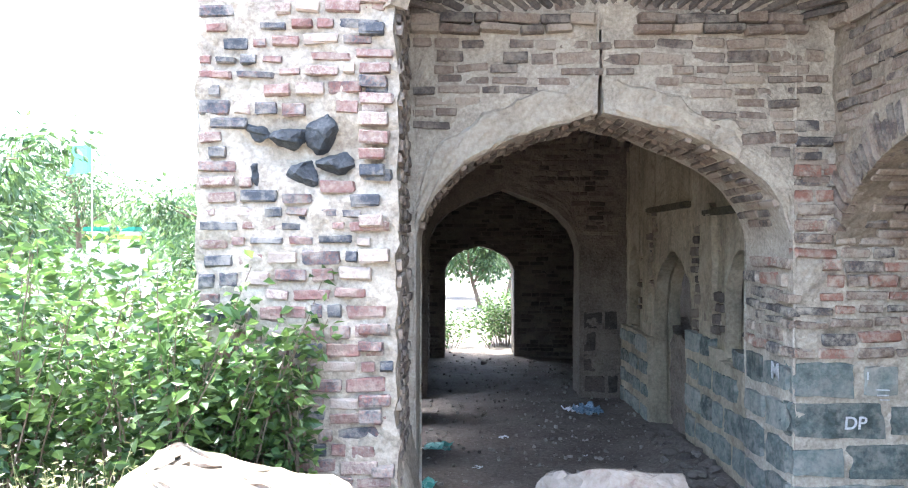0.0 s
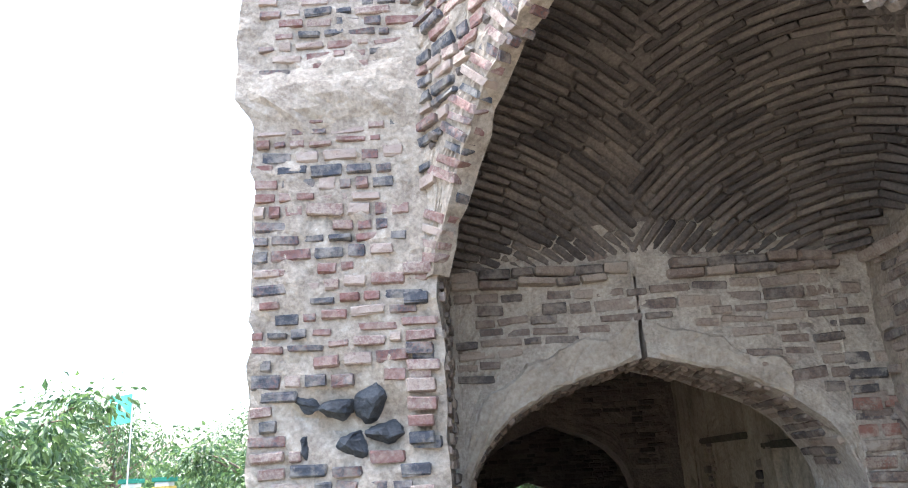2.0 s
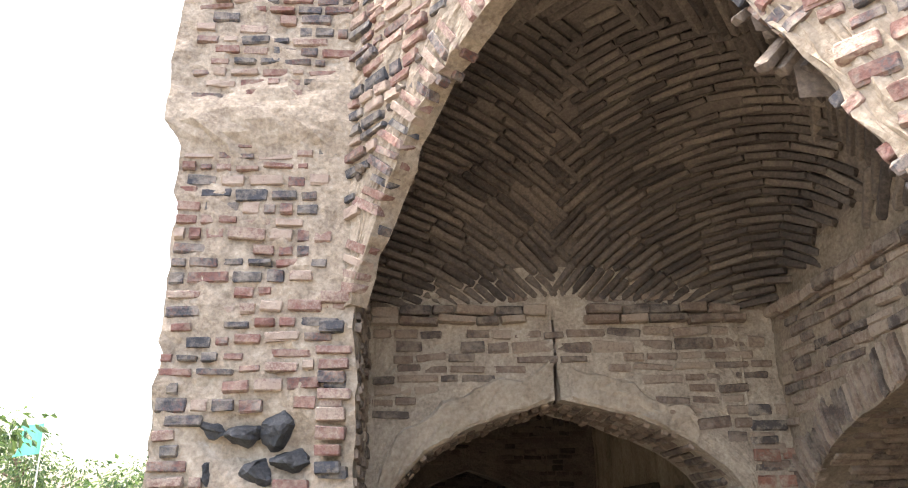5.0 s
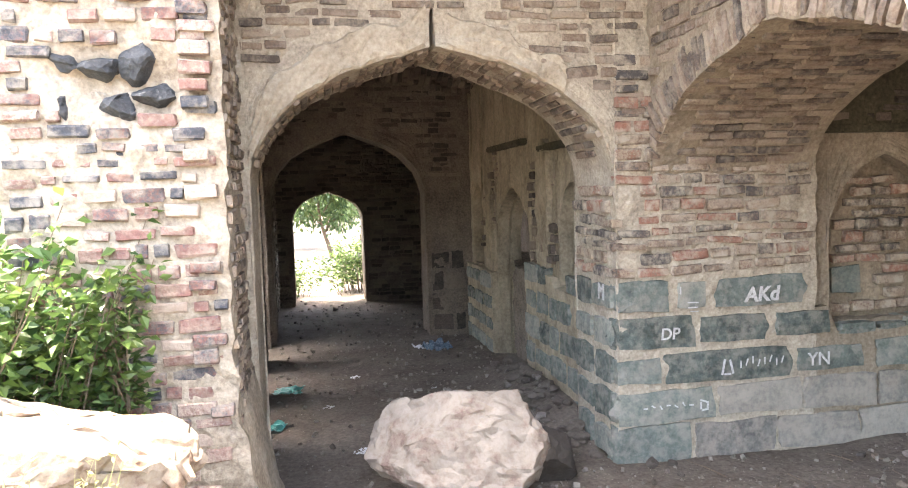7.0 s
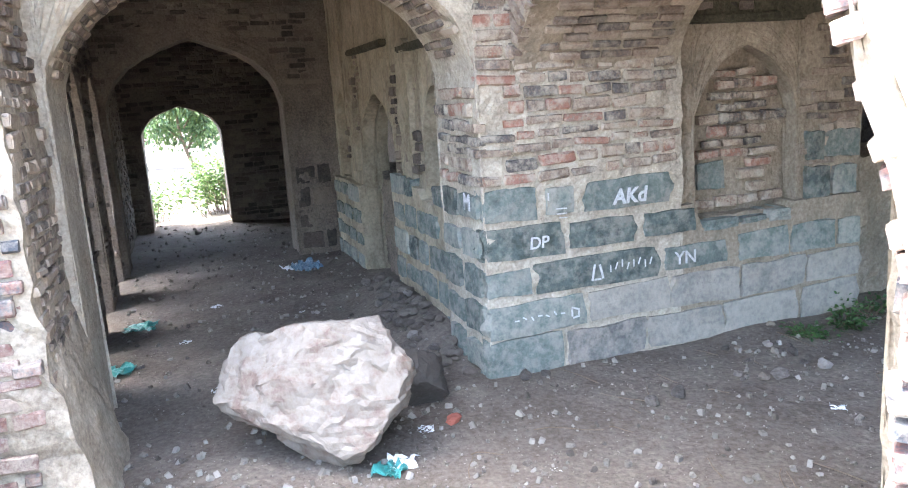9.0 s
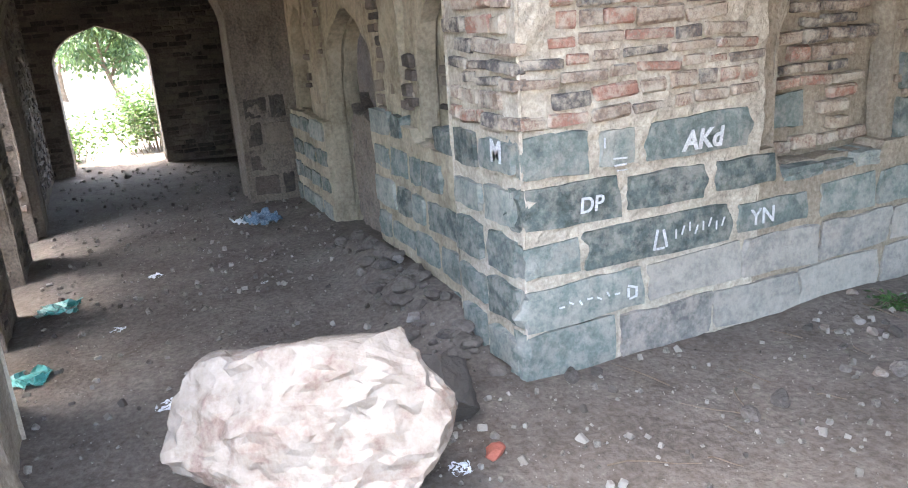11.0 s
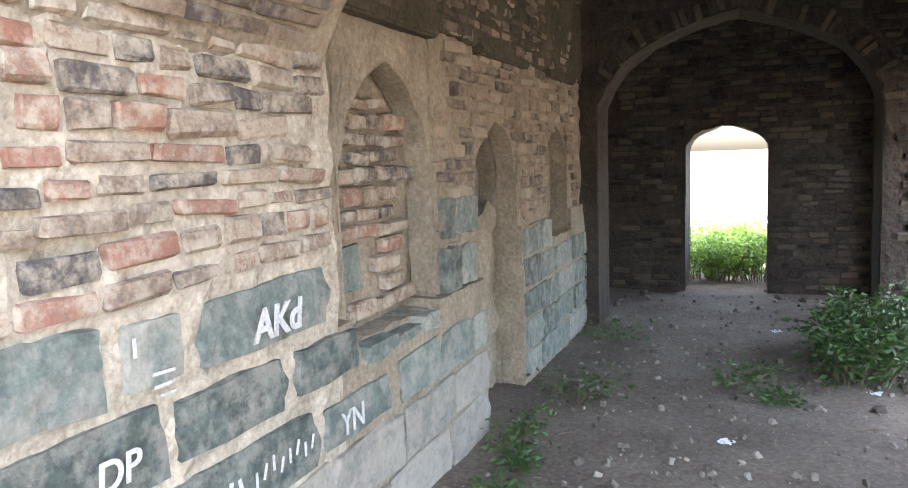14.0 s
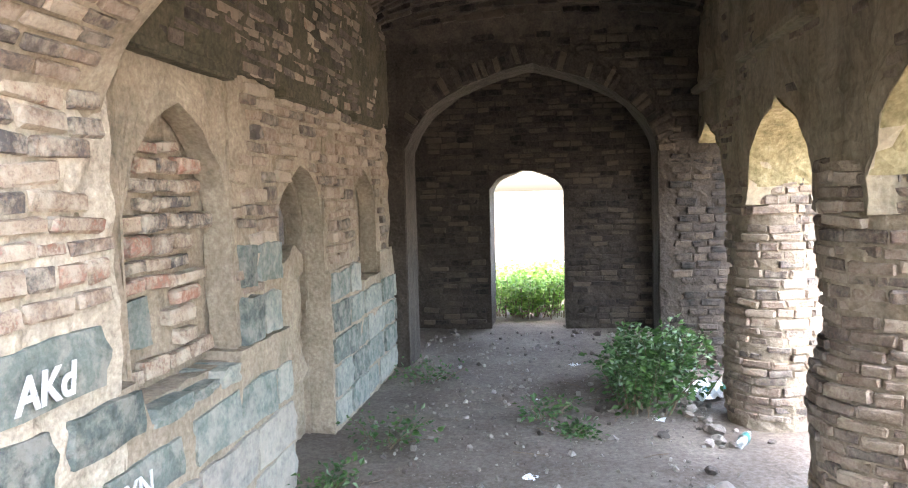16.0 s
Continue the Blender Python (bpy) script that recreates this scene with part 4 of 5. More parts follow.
# round brick columns of the outer arcade
def column(x, y, r, h, seed):
    base = new("brick_column")
    base.location = (x, y, 0)
    rnd = random.Random(seed)
    tagged(base, "round eroded column of thin brown bricks", "column", "columns of the arcade")
    m = Mass()
    rad = lambda z: r * (1.0 - 0.12 * math.exp(-((z - 1.0) / 0.13) ** 2) - 0.06 * min(1.0, max(0.0, (z - 0.9) / 0.2))) + 0.02 * noise.noise(Vector((z * 4, seed, 0)))
    m.grid([[(math.cos(a) * rad(z), math.sin(a) * rad(z), z) for a in np.linspace(0, 2 * math.pi, 28)] for z in steps(-0.1, h, 0.05)], 0.02, True)
    mesh_object("core", m.v, m.f, m_earth, base)
    places, z = [], 0.05
    while z < h - 0.05:
        hh = 0.06 * rnd.uniform(0.85, 1.2)
        a = rnd.uniform(0, 0.3)
        while a < 6.28:
            w = rnd.uniform(0.11, 0.22)
            rr = rad(z)
            if rnd.random() > (0.06 if z < 0.9 else 0.16):
                th = a + w / rr / 2
                places.append(pose(math.cos(th) * (rr - 0.024 + (pj := rnd.uniform(-0.010, 0.010))), math.sin(th) * (rr - 0.024 + pj), z + hh / 2 + rnd.uniform(-0.006, 0.006), 0, rnd.gauss(0, 2), math.degrees(th) + 90) @ Matrix.Diagonal((w - 0.012, 0.07, hh - 0.012, 1)))
            a += w / rr
        z += hh
    return base, places


COLUMNS = [column(x, y, r, 1.72, 200 + i) for i, (x, y, r) in enumerate(((SX[1], 1.63, 0.36), (SX[2], 1.64, 0.32)))]
for l, r2, sp, ap in so:
    mp = Mass()
    mp.grid([[(s, 1.90 - 0.56 * t, pointed(s, l, r2, sp, ap) - 0.018) for t in np.linspace(0, 1, 8)] for s in haunched(l + 0.02, r2 - 0.02, 0.05)], 0.02)
    tagged(mesh_object("arch_lining", mp.v, mp.f, m_lichen, wall_so), "yellow mossy plaster lining of a small arch")

for a, b in ((4.95, 6.36), (6.98, 8.3)):
    part("arch_ledge", box_bm(a, b, 1.86, 1.97, 2.42, 2.48, 0.014), m_plaster_w, wall_so, "thin projecting plaster ledge above an arch")

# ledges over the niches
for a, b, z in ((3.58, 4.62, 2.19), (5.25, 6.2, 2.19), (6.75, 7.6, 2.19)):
    part("niche_ledge", box_bm(a, b, YB - 0.01, YB + 0.22, z, z + 0.06, 0.012), m_moss_shade, wall_s, "thin projecting plaster ledge above a niche")
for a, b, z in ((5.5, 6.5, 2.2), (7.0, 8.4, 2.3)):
    part("niche_ledge", box_bm(XC + 0.03, XC + 0.22, a, b, z, z + 0.06, 0.012), m_moss_shade, wall_w, "thin projecting plaster ledge above a niche")

# basalt lumps in the pier's broken patch
for i, (x, z, w, h) in enumerate(((-1.0, 2.54, 0.22, 0.11), (-0.82, 2.50, 0.17, 0.1), (-0.64, 2.53, 0.17, 0.2), (-0.585, 2.36, 0.19, 0.12), (-0.75, 2.30, 0.16, 0.12), (-0.73, 2.09, 0.12, 0.09), (-0.97, 2.30, 0.06, 0.14))):
    s = boulder("basalt_stone", (w * 1.3, 0.26, h * 1.3), 300 + i, m_basalt, 3, 14, 1.0, 0.06)
    s.matrix_basis = pose(x, PY + 0.085, z, 14 * math.sin(3 * i), 14 * math.sin(7 * i + 1), 20 * math.sin(5 * i))
    s.parent = pier
    tagged(s, "black basalt lump")

# litter
m_teal = mat("teal_plastic", [(0.02, 0.13, 0.12), (0.05, 0.24, 0.22)], 20.0, 0.35, 0.3, 60.0, spec=0.5)
m_paper = mat("white_litter", [(0.55, 0.57, 0.6), (0.75, 0.77, 0.8)], 20.0, 0.5, 0.3, 60.0)
m_bluecloth = mat("blue_rag", [(0.03, 0.06, 0.1), (0.1, 0.16, 0.22), (0.4, 0.45, 0.5)], 14.0, 0.7, 0.4, 60.0)
m_clear = mat("clear_plastic", [(0.75, 0.82, 0.82)], 8.0, 0.12, 0.05, 30.0, spec=0.5, trans=0.75)
m_redbit = mat("red_clay", [(0.22, 0.07, 0.05), (0.3, 0.1, 0.07)], 20.0, 0.8, 0.4, 60.0)


def crumple(name, x, y, size, flat, seed, material, label, category="litter"):
    rnd = random.Random(seed)
    n, v, f = 14, [], []
    for i in range(n):
        for j in range(n):
            p = Vector((i / (n - 1) - 0.5, j / (n - 1) - 0.5, 0))
            k = noise.noise_vector(p * 3 + Vector((seed, 0, 0)))
            v.append(Vector((p.x + k.x * 0.25, p.y + k.y * 0.25, abs(k.z) * flat + 0.06 + 0.1 * abs(noise.noise(p * 9)))) * size)
    for i in range(n - 1):
        for j in range(n - 1):
            a = i * n + j
            f.append((a, a + 1, a + n + 1, a + n))
    ob = mesh_object(name, v, f, material)
    rest(ob, x, y, rnd.uniform(0, 360), 0.004)
    return tagged(ob, label, category)


crumple("plastic_wrapper", 1.14, 3.74, 0.15, 0.5, 1, m_teal, "crumpled teal plastic wrapper on the soil")
crumple("plastic_wrapper", 1.22, 3.8, 0.14, 0.4, 2, m_paper, "crumpled white plastic wrapper on the soil")
crumple("plastic_wrapper", -0.15, 7.2, 0.26, 0.2, 3, m_teal, "flattened teal plastic bag on the gallery floor")
crumple("plastic_wrapper", -0.25, 6.0, 0.2, 0.3, 4, m_teal, "crumpled teal plastic scrap on the gallery floor")
crumple("rag", 1.55, 8.7, 0.3, 0.5, 5, m_bluecloth, "crumpled dark blue and white rag by the wall")
crumple("rag", 1.4, 8.8, 0.2, 0.4, 6, m_paper, "crumpled white paper by the wall")
crumple("plastic_wrapper", 7.18, 2.0, 0.34, 0.5, 7, m_paper, "crumpled white plastic by the column")
crumple("plastic_wrapper", 7.22, 1.95, 0.2, 0.7, 8, m_teal, "crumpled green plastic by the column")
crumple("paper_scrap", 0.42, 5.35, 0.12, 0.2, 9, m_paper, "white paper scrap on the soil")
crumple("paper_scrap", 0.5, 7.6, 0.1, 0.2, 10, m_paper, "white paper scrap on the gallery floor")
crumple("paper_scrap", 6.5, 2.45, 0.1, 0.1, 11, m_paper, "white paper scrap on the soil")
crumple("paper_scrap", 1.45, 4.1, 0.09, 0.2, 12, m_paper, "white paper scrap beside the boulder")
for i, (x, y) in enumerate(((0.9, 8.1), (0.2, 6.6), (1.2, 6.9), (5.4, 3.3), (7.0, 3.3), (8.2, 3.0), (1.9, 3.4), (3.6, 3.3))):
    crumple("paper_scrap", x, y, 0.05 + 0.03 * (i % 2), 0.2, 20 + i, m_paper, "small white paper scrap on the soil")
rest(tagged(boulder("clay_shard", (0.14, 0.09, 0.07), 50, m_redbit, 3), "red clay shard on the soil", "shard"), 1.62, 4.12, 20)


def bottle(x, y, turn, seed):
    base = new("plastic_bottle")
    tagged(base, "crushed clear plastic bottle with a green label", "bottle")
    prof = [(0.0, 0.0), (0.03, 0.002), (0.034, 0.02), (0.033, 0.1), (0.034, 0.16), (0.028, 0.19), (0.013, 0.215), (0.012, 0.225)]

    def lathe(profile, dent=0.0):
        bm = bmesh.new()
        rings = [[bm.verts.new((r * math.cos(a) * (1 - dent * (0.5 + 0.5 * math.sin(z * 60))), r * math.sin(a), z)) for a in np.linspace(0, 2 * math.pi, 17)[:-1]] for r, z in profile]
        for q, w in zip(rings, rings[1:]):
            for k in range(16):
                bm.faces.new((q[k], q[(k + 1) % 16], w[(k + 1) % 16], w[k]))
        return bm
    part("body", lathe(prof, 0.35), m_clear, base)
    part("label", lathe([(0.0352, 0.09), (0.0356, 0.155)], 0.3), m_teal, base, "green paper label")
    part("cap", lathe([(0.015, 0.222), (0.015, 0.238), (0.0, 0.239)]), m_paper, base, "white screw cap")
    base.matrix_world = Matrix.Translation((x, y, ground_height(x, y) + 0.030)) @ pose(0, 0, 0, 90, 0, turn)


bottle(5.95, 2.02, 65, 1)
bottle(7.05, 2.02, 110, 2)

# rubble and pebbles
rub = random.Random(77)
SPOTS = [(6.2, 2.15, 0.35, 14), (6.65, 2.15, 0.25, 10), (5.6, 2.1, 0.35, 10), (7.3, 2.0, 0.3, 6), (4.2, 4.1, 0.3, 8), (9.8, 4.3, 0.25, 5), (9.75, 2.7, 0.35, 8), (1.85, 5.4, 0.2, 9), (1.9, 6.3, 0.25, 8), (3.6, 3.9, 0.5, 8), (0.3, 12.6, 0.6, 8)]
for cx2, cy2, sp, n in SPOTS:
    for _ in range(n):
        x, y = rub.gauss(cx2, sp), rub.gauss(cy2, sp * 0.6)
        y = min(y, YB - 0.1) if x > 2.2 else y
        if (x > 2.2 or y > 4.7) and not any(math.hypot(x - c, y - 1.64) < 0.44 for c in SX):
            s = rub.uniform(0.03, 0.11)
            ob = rest(boulder("rubble_stone", (s * 1.3, s, s * 0.8), rub.randrange(999), m_boulder if rub.random() < 0.15 else m_rubble, 3, 16, 1.0), x, y, rub.uniform(0, 360), 0.01)
            tagged(ob, "loose dusty rubble stone lying on the soil", "stone", "rubble on the floor")
m_clod = mat("soil_clod", [(0.06, 0.052, 0.044), (0.115, 0.1, 0.085), (0.15, 0.132, 0.115)], 4.0, 0.97, 0.9, 32.0)
for _ in range(70):
    x, y = XC - 0.06 - abs(rub.gauss(0, 0.16)), rub.uniform(4.75, 7.4)
    s = rub.uniform(0.03, 0.13)
    ob = rest(boulder("soil_clod", (s * 1.4, s * 1.2, s * 0.7), rub.randrange(999), m_clod, 3, 12, 0.8, 0.05), x, y, rub.uniform(0, 360), s * 0.15)
    tagged(ob, "dry soil clod heaped against the stone plinth", "clod", "clods along the plinth")
pv, pf = [], []
for _ in range(10000):
    if rub.random() < 0.5:
        x, y = rub.uniform(-0.1, 9.8), rub.uniform(2.1, 4.55)
    else:
        x, y = rub.uniform(-0.3, 2.1), rub.uniform(1.0, 12.5)
    s = 0.004 + 0.032 * rub.random() ** 8
    co, fc = LUMPS[rub.randrange(len(LUMPS))]
    k = len(pv)
    a4 = np.array(pose(x, y, ground_height(x, y) + s * 0.2, rub.uniform(0, 90), rub.uniform(0, 90), rub.uniform(0, 360)))
    pv.extend((co * np.array((s * 1.4, s, s * 0.8)) @ a4[:3, :3].T + a4[:3, 3]).tolist())
    pf.extend([tuple(k + q for q in f) for f in fc])
m_grit = mat("grit", [(0.08, 0.07, 0.06), (0.17, 0.155, 0.135), (0.17, 0.155, 0.135), (0.24, 0.225, 0.2)], 8.0, 0.92, 0.4, 80.0, 0.7, "island")
tagged(mesh_object("pebbles", pv, pf, m_grit), "scattered grit and pebbles on the soil", "pebbles", kind="stuff")
tw = bmesh.new()
for _ in range(60):
    x, y, a, ln = rub.uniform(0.2, 8.5), rub.uniform(2.4, 4.4), rub.uniform(0, 6.28), rub.uniform(0.08, 0.4)
    tube(tw, [Vector((x + math.cos(a) * ln * t, y + math.sin(a) * ln * t + 0.02 * math.sin(5 * t), ground_height(x + math.cos(a) * ln * t, y + math.sin(a) * ln * t) + 0.008)) for t in np.linspace(0, 1, 5)], 0.004, 0.002, 4)
me = bpy.data.meshes.new("twigs")
tw.to_mesh(me)
tw.free()
me.materials.append(m_bark)
tagged(new("twigs", me), "thin dry twigs scattered on the soil", "twigs", kind="stuff")

# ---- stone and brick pieces, last ----
def stone_row(wall, p0, u, out, z0, z1, cuts, gap=0.035, deep=0.16, proud=0.02, seed=1, missing=(), coat=None):
    """Dressed blocks of one course, cut at the given places; returns them."""
    rnd = random.Random(seed)
    p0, u, out = Vector(p0), Vector(u).normalized(), Vector(out).normalized()
    rot = Matrix((u, out, Vector((0, 0, 1)))).transposed().to_4x4()
    made = []
    for i, (a, b) in enumerate(zip(cuts, cuts[1:])):
        if i in missing:
            continue
        c = p0 + u * ((a + b) / 2) + out * (proud + rnd.uniform(-0.008, 0.008) - deep / 2) + Vector((0, 0, (z0 + z1) / 2 + rnd.uniform(-0.006, 0.006)))
        g = gap * rnd.uniform(0.6, 1.5)
        ob = new("stone_block", stone_mesh(rnd.randrange(8)))
        ob.matrix_basis = Matrix.Translation(c) @ rot @ pose(0, 0, 0, 0, rnd.gauss(0, 0.6), 0) @ Matrix.Diagonal((b - a - g, deep, z1 - z0 - gap * rnd.uniform(0.5, 2.0), 1))
        ob.parent = wall
        if coat:
            ob.material_slots[0].link = "OBJECT"
            ob.material_slots[0].material = coat
        made.append(ob)
    return made


STONES = {}


def stone_mesh(i):
    if i not in STONES:
        rnd = random.Random(100 + i)
        bm = bmesh.new()
        bmesh.ops.create_cube(bm, size=1.0)
        bmesh.ops.subdivide_edges(bm, edges=bm.edges[:], cuts=4, use_grid_fill=True)
        for v in bm.verts:
            n = noise.noise_vector(v.co * 2.2 + Vector((i * 5, 0, 0)))
            n2 = noise.noise_vector(v.co * 6 + Vector((i * 5, 2, 0)))
            v.co += Vector((n.x * 0.07 + n2.x * 0.02, n.y * 0.06 + n2.y * 0.03, n.z * 0.11 + n2.z * 0.04))
            if sum(abs(c) > 0.44 for c in v.co) >= 2:
                v.co *= 0.965
        me = bpy.data.meshes.new("stone_block")
        bm.to_mesh(me)
        bm.free()
        me.materials.append(m_stone)
        STONES[i] = me
    return STONES[i]


def cut_line(a, b, lo, hi, seed):
    rnd = random.Random(seed)
    out = [a]
    while out[-1] < b - lo * 1.3:
        out.append(min(b, out[-1] + rnd.uniform(lo, hi)))
    out[-1] = b if b - out[-1] < lo * 0.6 else out[-1]
    if out[-1] < b:
        out.append(b)
    return out


ZC = [-0.02, 0.25, 0.50, 0.75, 1.0, 1.25]
SROWS = [[2.05, 2.62, 3.25, 3.9, 4.6, 5.2], [2.05, 2.8, 3.45, 4.05, 4.65, 5.2], [2.05, 2.40, 3.38, 3.96], [2.05, 2.64, 3.2, 3.70], [2.05, 2.48, 2.75, 3.5]]
named = {}
for k, row in enumerate(SROWS):
    named[k] = stone_row(block_corner, (0, YB, 0), (1, 0, 0), (0, -1, 0), ZC[k], ZC[k + 1], row, seed=40 + k, gap=0.02 if k < 2 else 0.05, coat=None)
    for ob in named[k][1:] if k < 2 else ():
        ob.material_slots[0].link = "OBJECT"
        ob.material_slots[0].material = m_stone_mud
stone_row(wall_s, (0, YB, 0), (1, 0, 0), (0, -1, 0), 0.5, 0.75, [4.02, 4.5, 4.95, 5.2], seed=50)
stone_row(wall_s, (0, YB + 0.045, 0), (1, 0, 0), (0, -1, 0), 0.86, 1.15, [4.66, 4.92, 5.2], seed=52)
stone_row(wall_s, (0, YB, 0), (1, 0, 0), (0, -1, 0), 0.76, 0.87, [3.72, 4.05, 4.3, 4.52], seed=56, deep=0.3)
stone_row(wall_s, (0, YB + 0.045, 0), (1, 0, 0), (0, -1, 0), 1.15, 1.42, [4.66, 4.86, 5.2], seed=53)
stone_row(wall_s, (0, YB + 0.19, 0), (1, 0, 0), (0, -1, 0), 1.0, 1.26, [3.7, 3.8, 4.08], seed=54)
for k in range(5):
    stone_row(wall_s, (0, YB + 0.03, 0), (1, 0, 0), (0, -1, 0), 0.02 + 0.22 * k, 0.24 + 0.22 * k, cut_line(6.06, 6.80 if k == 4 else 8.5, 0.3, 0.6, 60 + k), seed=60 + k, gap=0.02)
west_stones = {}
for k in range(5):
    west_stones[k] = stone_row(wall_w, (XC - 0.03, 0, 0), (0, 1, 0), (-1, 0, 0), ZC[k], ZC[k + 1], [4.64, 4.93 + 0.08 * (k % 2), 5.36] if k % 2 else [4.64, 5.02, 5.36], seed=70 + k, gap=0.06)
    stone_row(wall_w, (XC + 0.03, 0, 0), (0, 1, 0), (-1, 0, 0), ZC[k] - 0.02, ZC[k + 1] - 0.05, cut_line(5.40, 6.92, 0.22, 0.62, 180 + 7 * k), seed=80 + k, gap=0.05, missing=(k % 3,) if k > 2 else ())
    if k < 4:
        stone_row(wall_w, (XC + 0.03, 0, 0), (0, 1, 0), (-1, 0, 0), ZC[k] - 0.02, ZC[k + 1] - 0.06, cut_line(8.28, 9.6, 0.3, 0.55, 90 + k), seed=90 + k, gap=0.05)
for k in range(4):
    stone_row(wall_d, (0, 9.6, 0), (1, 0, 0), (0, -1, 0), 0.05 + 0.27 * k, 0.30 + 0.27 * k, cut_line(1.64, 2.1, 0.16, 0.4, 195 + 3 * k), seed=95 + k, gap=0.03, proud=0.008, coat=m_soot_shade, missing=(1,) if k in (1, 4) else ())

everywhere = lambda p: True


def clear_of(*openings):
    def ok(s, z):
        for l, r, sp, ap in openings:
            if l - 0.01 < s < r + 0.01 and z < pointed(s, l, r, sp, ap) + 0.02:
                return False
        return True
    return ok


def ring(p0, u, out, curve, a, b, length=0.24, thick=0.05, gap=0.018, proud=0.02, deep=0.08, seed=1, offset=0.0, drop=0.03):
    """Voussoirs: bricks on end along a curve z(s), pointing square to it."""
    rnd = random.Random(seed)
    p0, u, out = Vector(p0), Vector(u).normalized(), Vector(out).normalized()
    made, s = [], a
    while s < b:
        d = (curve(s + 0.01) - curve(s - 0.01)) / 0.02
        n = math.hypot(1, d)
        tu, rad = (u + Vector((0, 0, d))) / n, (Vector((0, 0, 1)) - u * d) / n
        ln = length * rnd.uniform(0.75, 1.15)
        c = p0 + u * s + Vector((0, 0, curve(s))) + rad * (offset + ln / 2 + 0.005) + out * (proud + rnd.uniform(-0.008, 0.008) - deep / 2)
        if rnd.random() > drop:
            rot = Matrix((tu, out, rad)).transposed().to_4x4()
            made.append(Matrix.Translation(c) @ rot @ pose(0, 0, 0, 0, rnd.gauss(0, 2), 0) @ Matrix.Diagonal((thick * rnd.uniform(0.8, 1.15), deep, ln, 1)))
        s += (thick + gap) / n
    return made


# entrance pier: thin bricks widely bedded in pale mortar
b1 = courses((0, PY, 0), (1, 0, 0), (0, -1, 0), -1.27, -0.29, 0.3, 5.4, lambda s, z: not ((s + 0.72) ** 2 / 0.11 + (z - 2.42) ** 2 / 0.028 < 1) and not (z > 3.15 and s > -0.42 + 0.1 * (z - 3.2)), 0.08, (0.08, 0.23), 0.026, 0.014, 0.07, 0.07, 11, 0.022)
b1 += courses((0, PY - 0.02, 0), (1, 0, 0), (0, -1, 0), -0.48, -0.28, 0.4, 3.2, lambda s, z: True, 0.084, (0.14, 0.2), 0.026, 0.022, 0.07, 0.2, 12, 0.008)
lay("brick", pier, b1, m_pier, m_pier_j, everywhere)
b1r = courses((-0.28, 0, 0), (0, 1, 0), (1, 0, 0), PY + 0.02, YB, 0.2, 3.3, lambda s, z: True, 0.066, (0.1, 0.22), 0.018, 0.014, 0.06, 0.12, 13)
lay("brick", pier, b1r, m_in, m_in_j)
# entrance arch
bd = ring(D0, DU, -DN, entrance, D_LEFT + 0.02, 2.45, 0.22, 0.045, 0.028, 0.016, 0.1, 21, drop=0.12)
bd += courses(D0, DU, -DN, 0.0, D_END, 1.0, 5.4, lambda s, z: z > entrance(s) + (0.28 if s < 2.42 else 0.07 if s < D_RIGHT - 0.06 else -9) and z < dtop(s) - 0.05, 0.082, (0.1, 0.24), 0.028, 0.022, 0.07, 0.1, 22, 0.016)
bd += courses(D0, DU, -DN, D_RIGHT - 0.08, D_END, 0.1, 1.4, lambda s, z: s > redge(z) - 0.04, 0.085, (0.12, 0.22), 0.024, 0.02, 0.12, 0.12, 23)
lay("brick", wall_diag, bd, m_pier, m_pier_j, everywhere)
R0 = D0 + DU * (D_RIGHT - 0.05)
be2 = courses(R0, DN, -DU, -0.02, 0.3, 0.1, 1.4, lambda s, z: True, 0.08, (0.1, 0.2), 0.02, 0.03, 0.12, 0.1, 24)

# wall above arch A
arch_a = lambda s: pointed(s, A_L, A_R, A_S, A_P)
ba = courses((0, YB, 0), (1, 0, 0), (0, -1, 0), -0.26, 2.33, 2.0, 3.22, lambda s, z: z > arch_a(s) + (0.24 if s < 1.5 else 0.10) if A_L - 0.2 < s < A_R else z > 1.3, 0.074, (0.12, 0.28), 0.018, 0.012, 0.06, 0.08, 31, 0.008)
ba += courses((0, YB - 0.04, 0), (1, 0, 0), (0, -1, 0), -0.27, 2.33, 3.24, 3.31, lambda s, z: abs(s - 0.9) > 0.04, 0.07, (0.15, 0.26), 0.008, 0.02, 0.12, 0.0, 32, 0.0)
ba += courses((0, YB, 0), (1, 0, 0), (0, -1, 0), -0.27, 2.33, 3.32, 3.46, lambda s, z: True, 0.064, (0.12, 0.24), 0.012, 0.0, 0.05, 0.02, 33)
lay("brick", wall_a, ba, m_in, m_in_j, everywhere)
band = Mass()
mid = [0.85, 0.99]
for lo, hi in ((A_L + 0.03, mid[0]), (mid[1], A_R - 0.34)):
    rows_b = []
    for s in steps(lo, hi, 0.04):
        w = 0.23 + 0.09 * noise.noise(Vector((s * 5, 8, 0))) - (0.05 if s > 1.4 else 0)
        rows_b.append([(s, YB - 0.022 + 0.02 * (t in (0, 1)), arch_a(s) + 0.0 + w * t) for t in (0, 0.08, 0.2, 0.35, 0.5, 0.65, 0.8, 0.92, 1)])
    band.grid(rows_b, 0.026)
ab = mesh_object("arch_band", band.v, band.f, m_plaster, wall_a)
tagged(ab, "pale ochre plaster band, cracked at the crown")

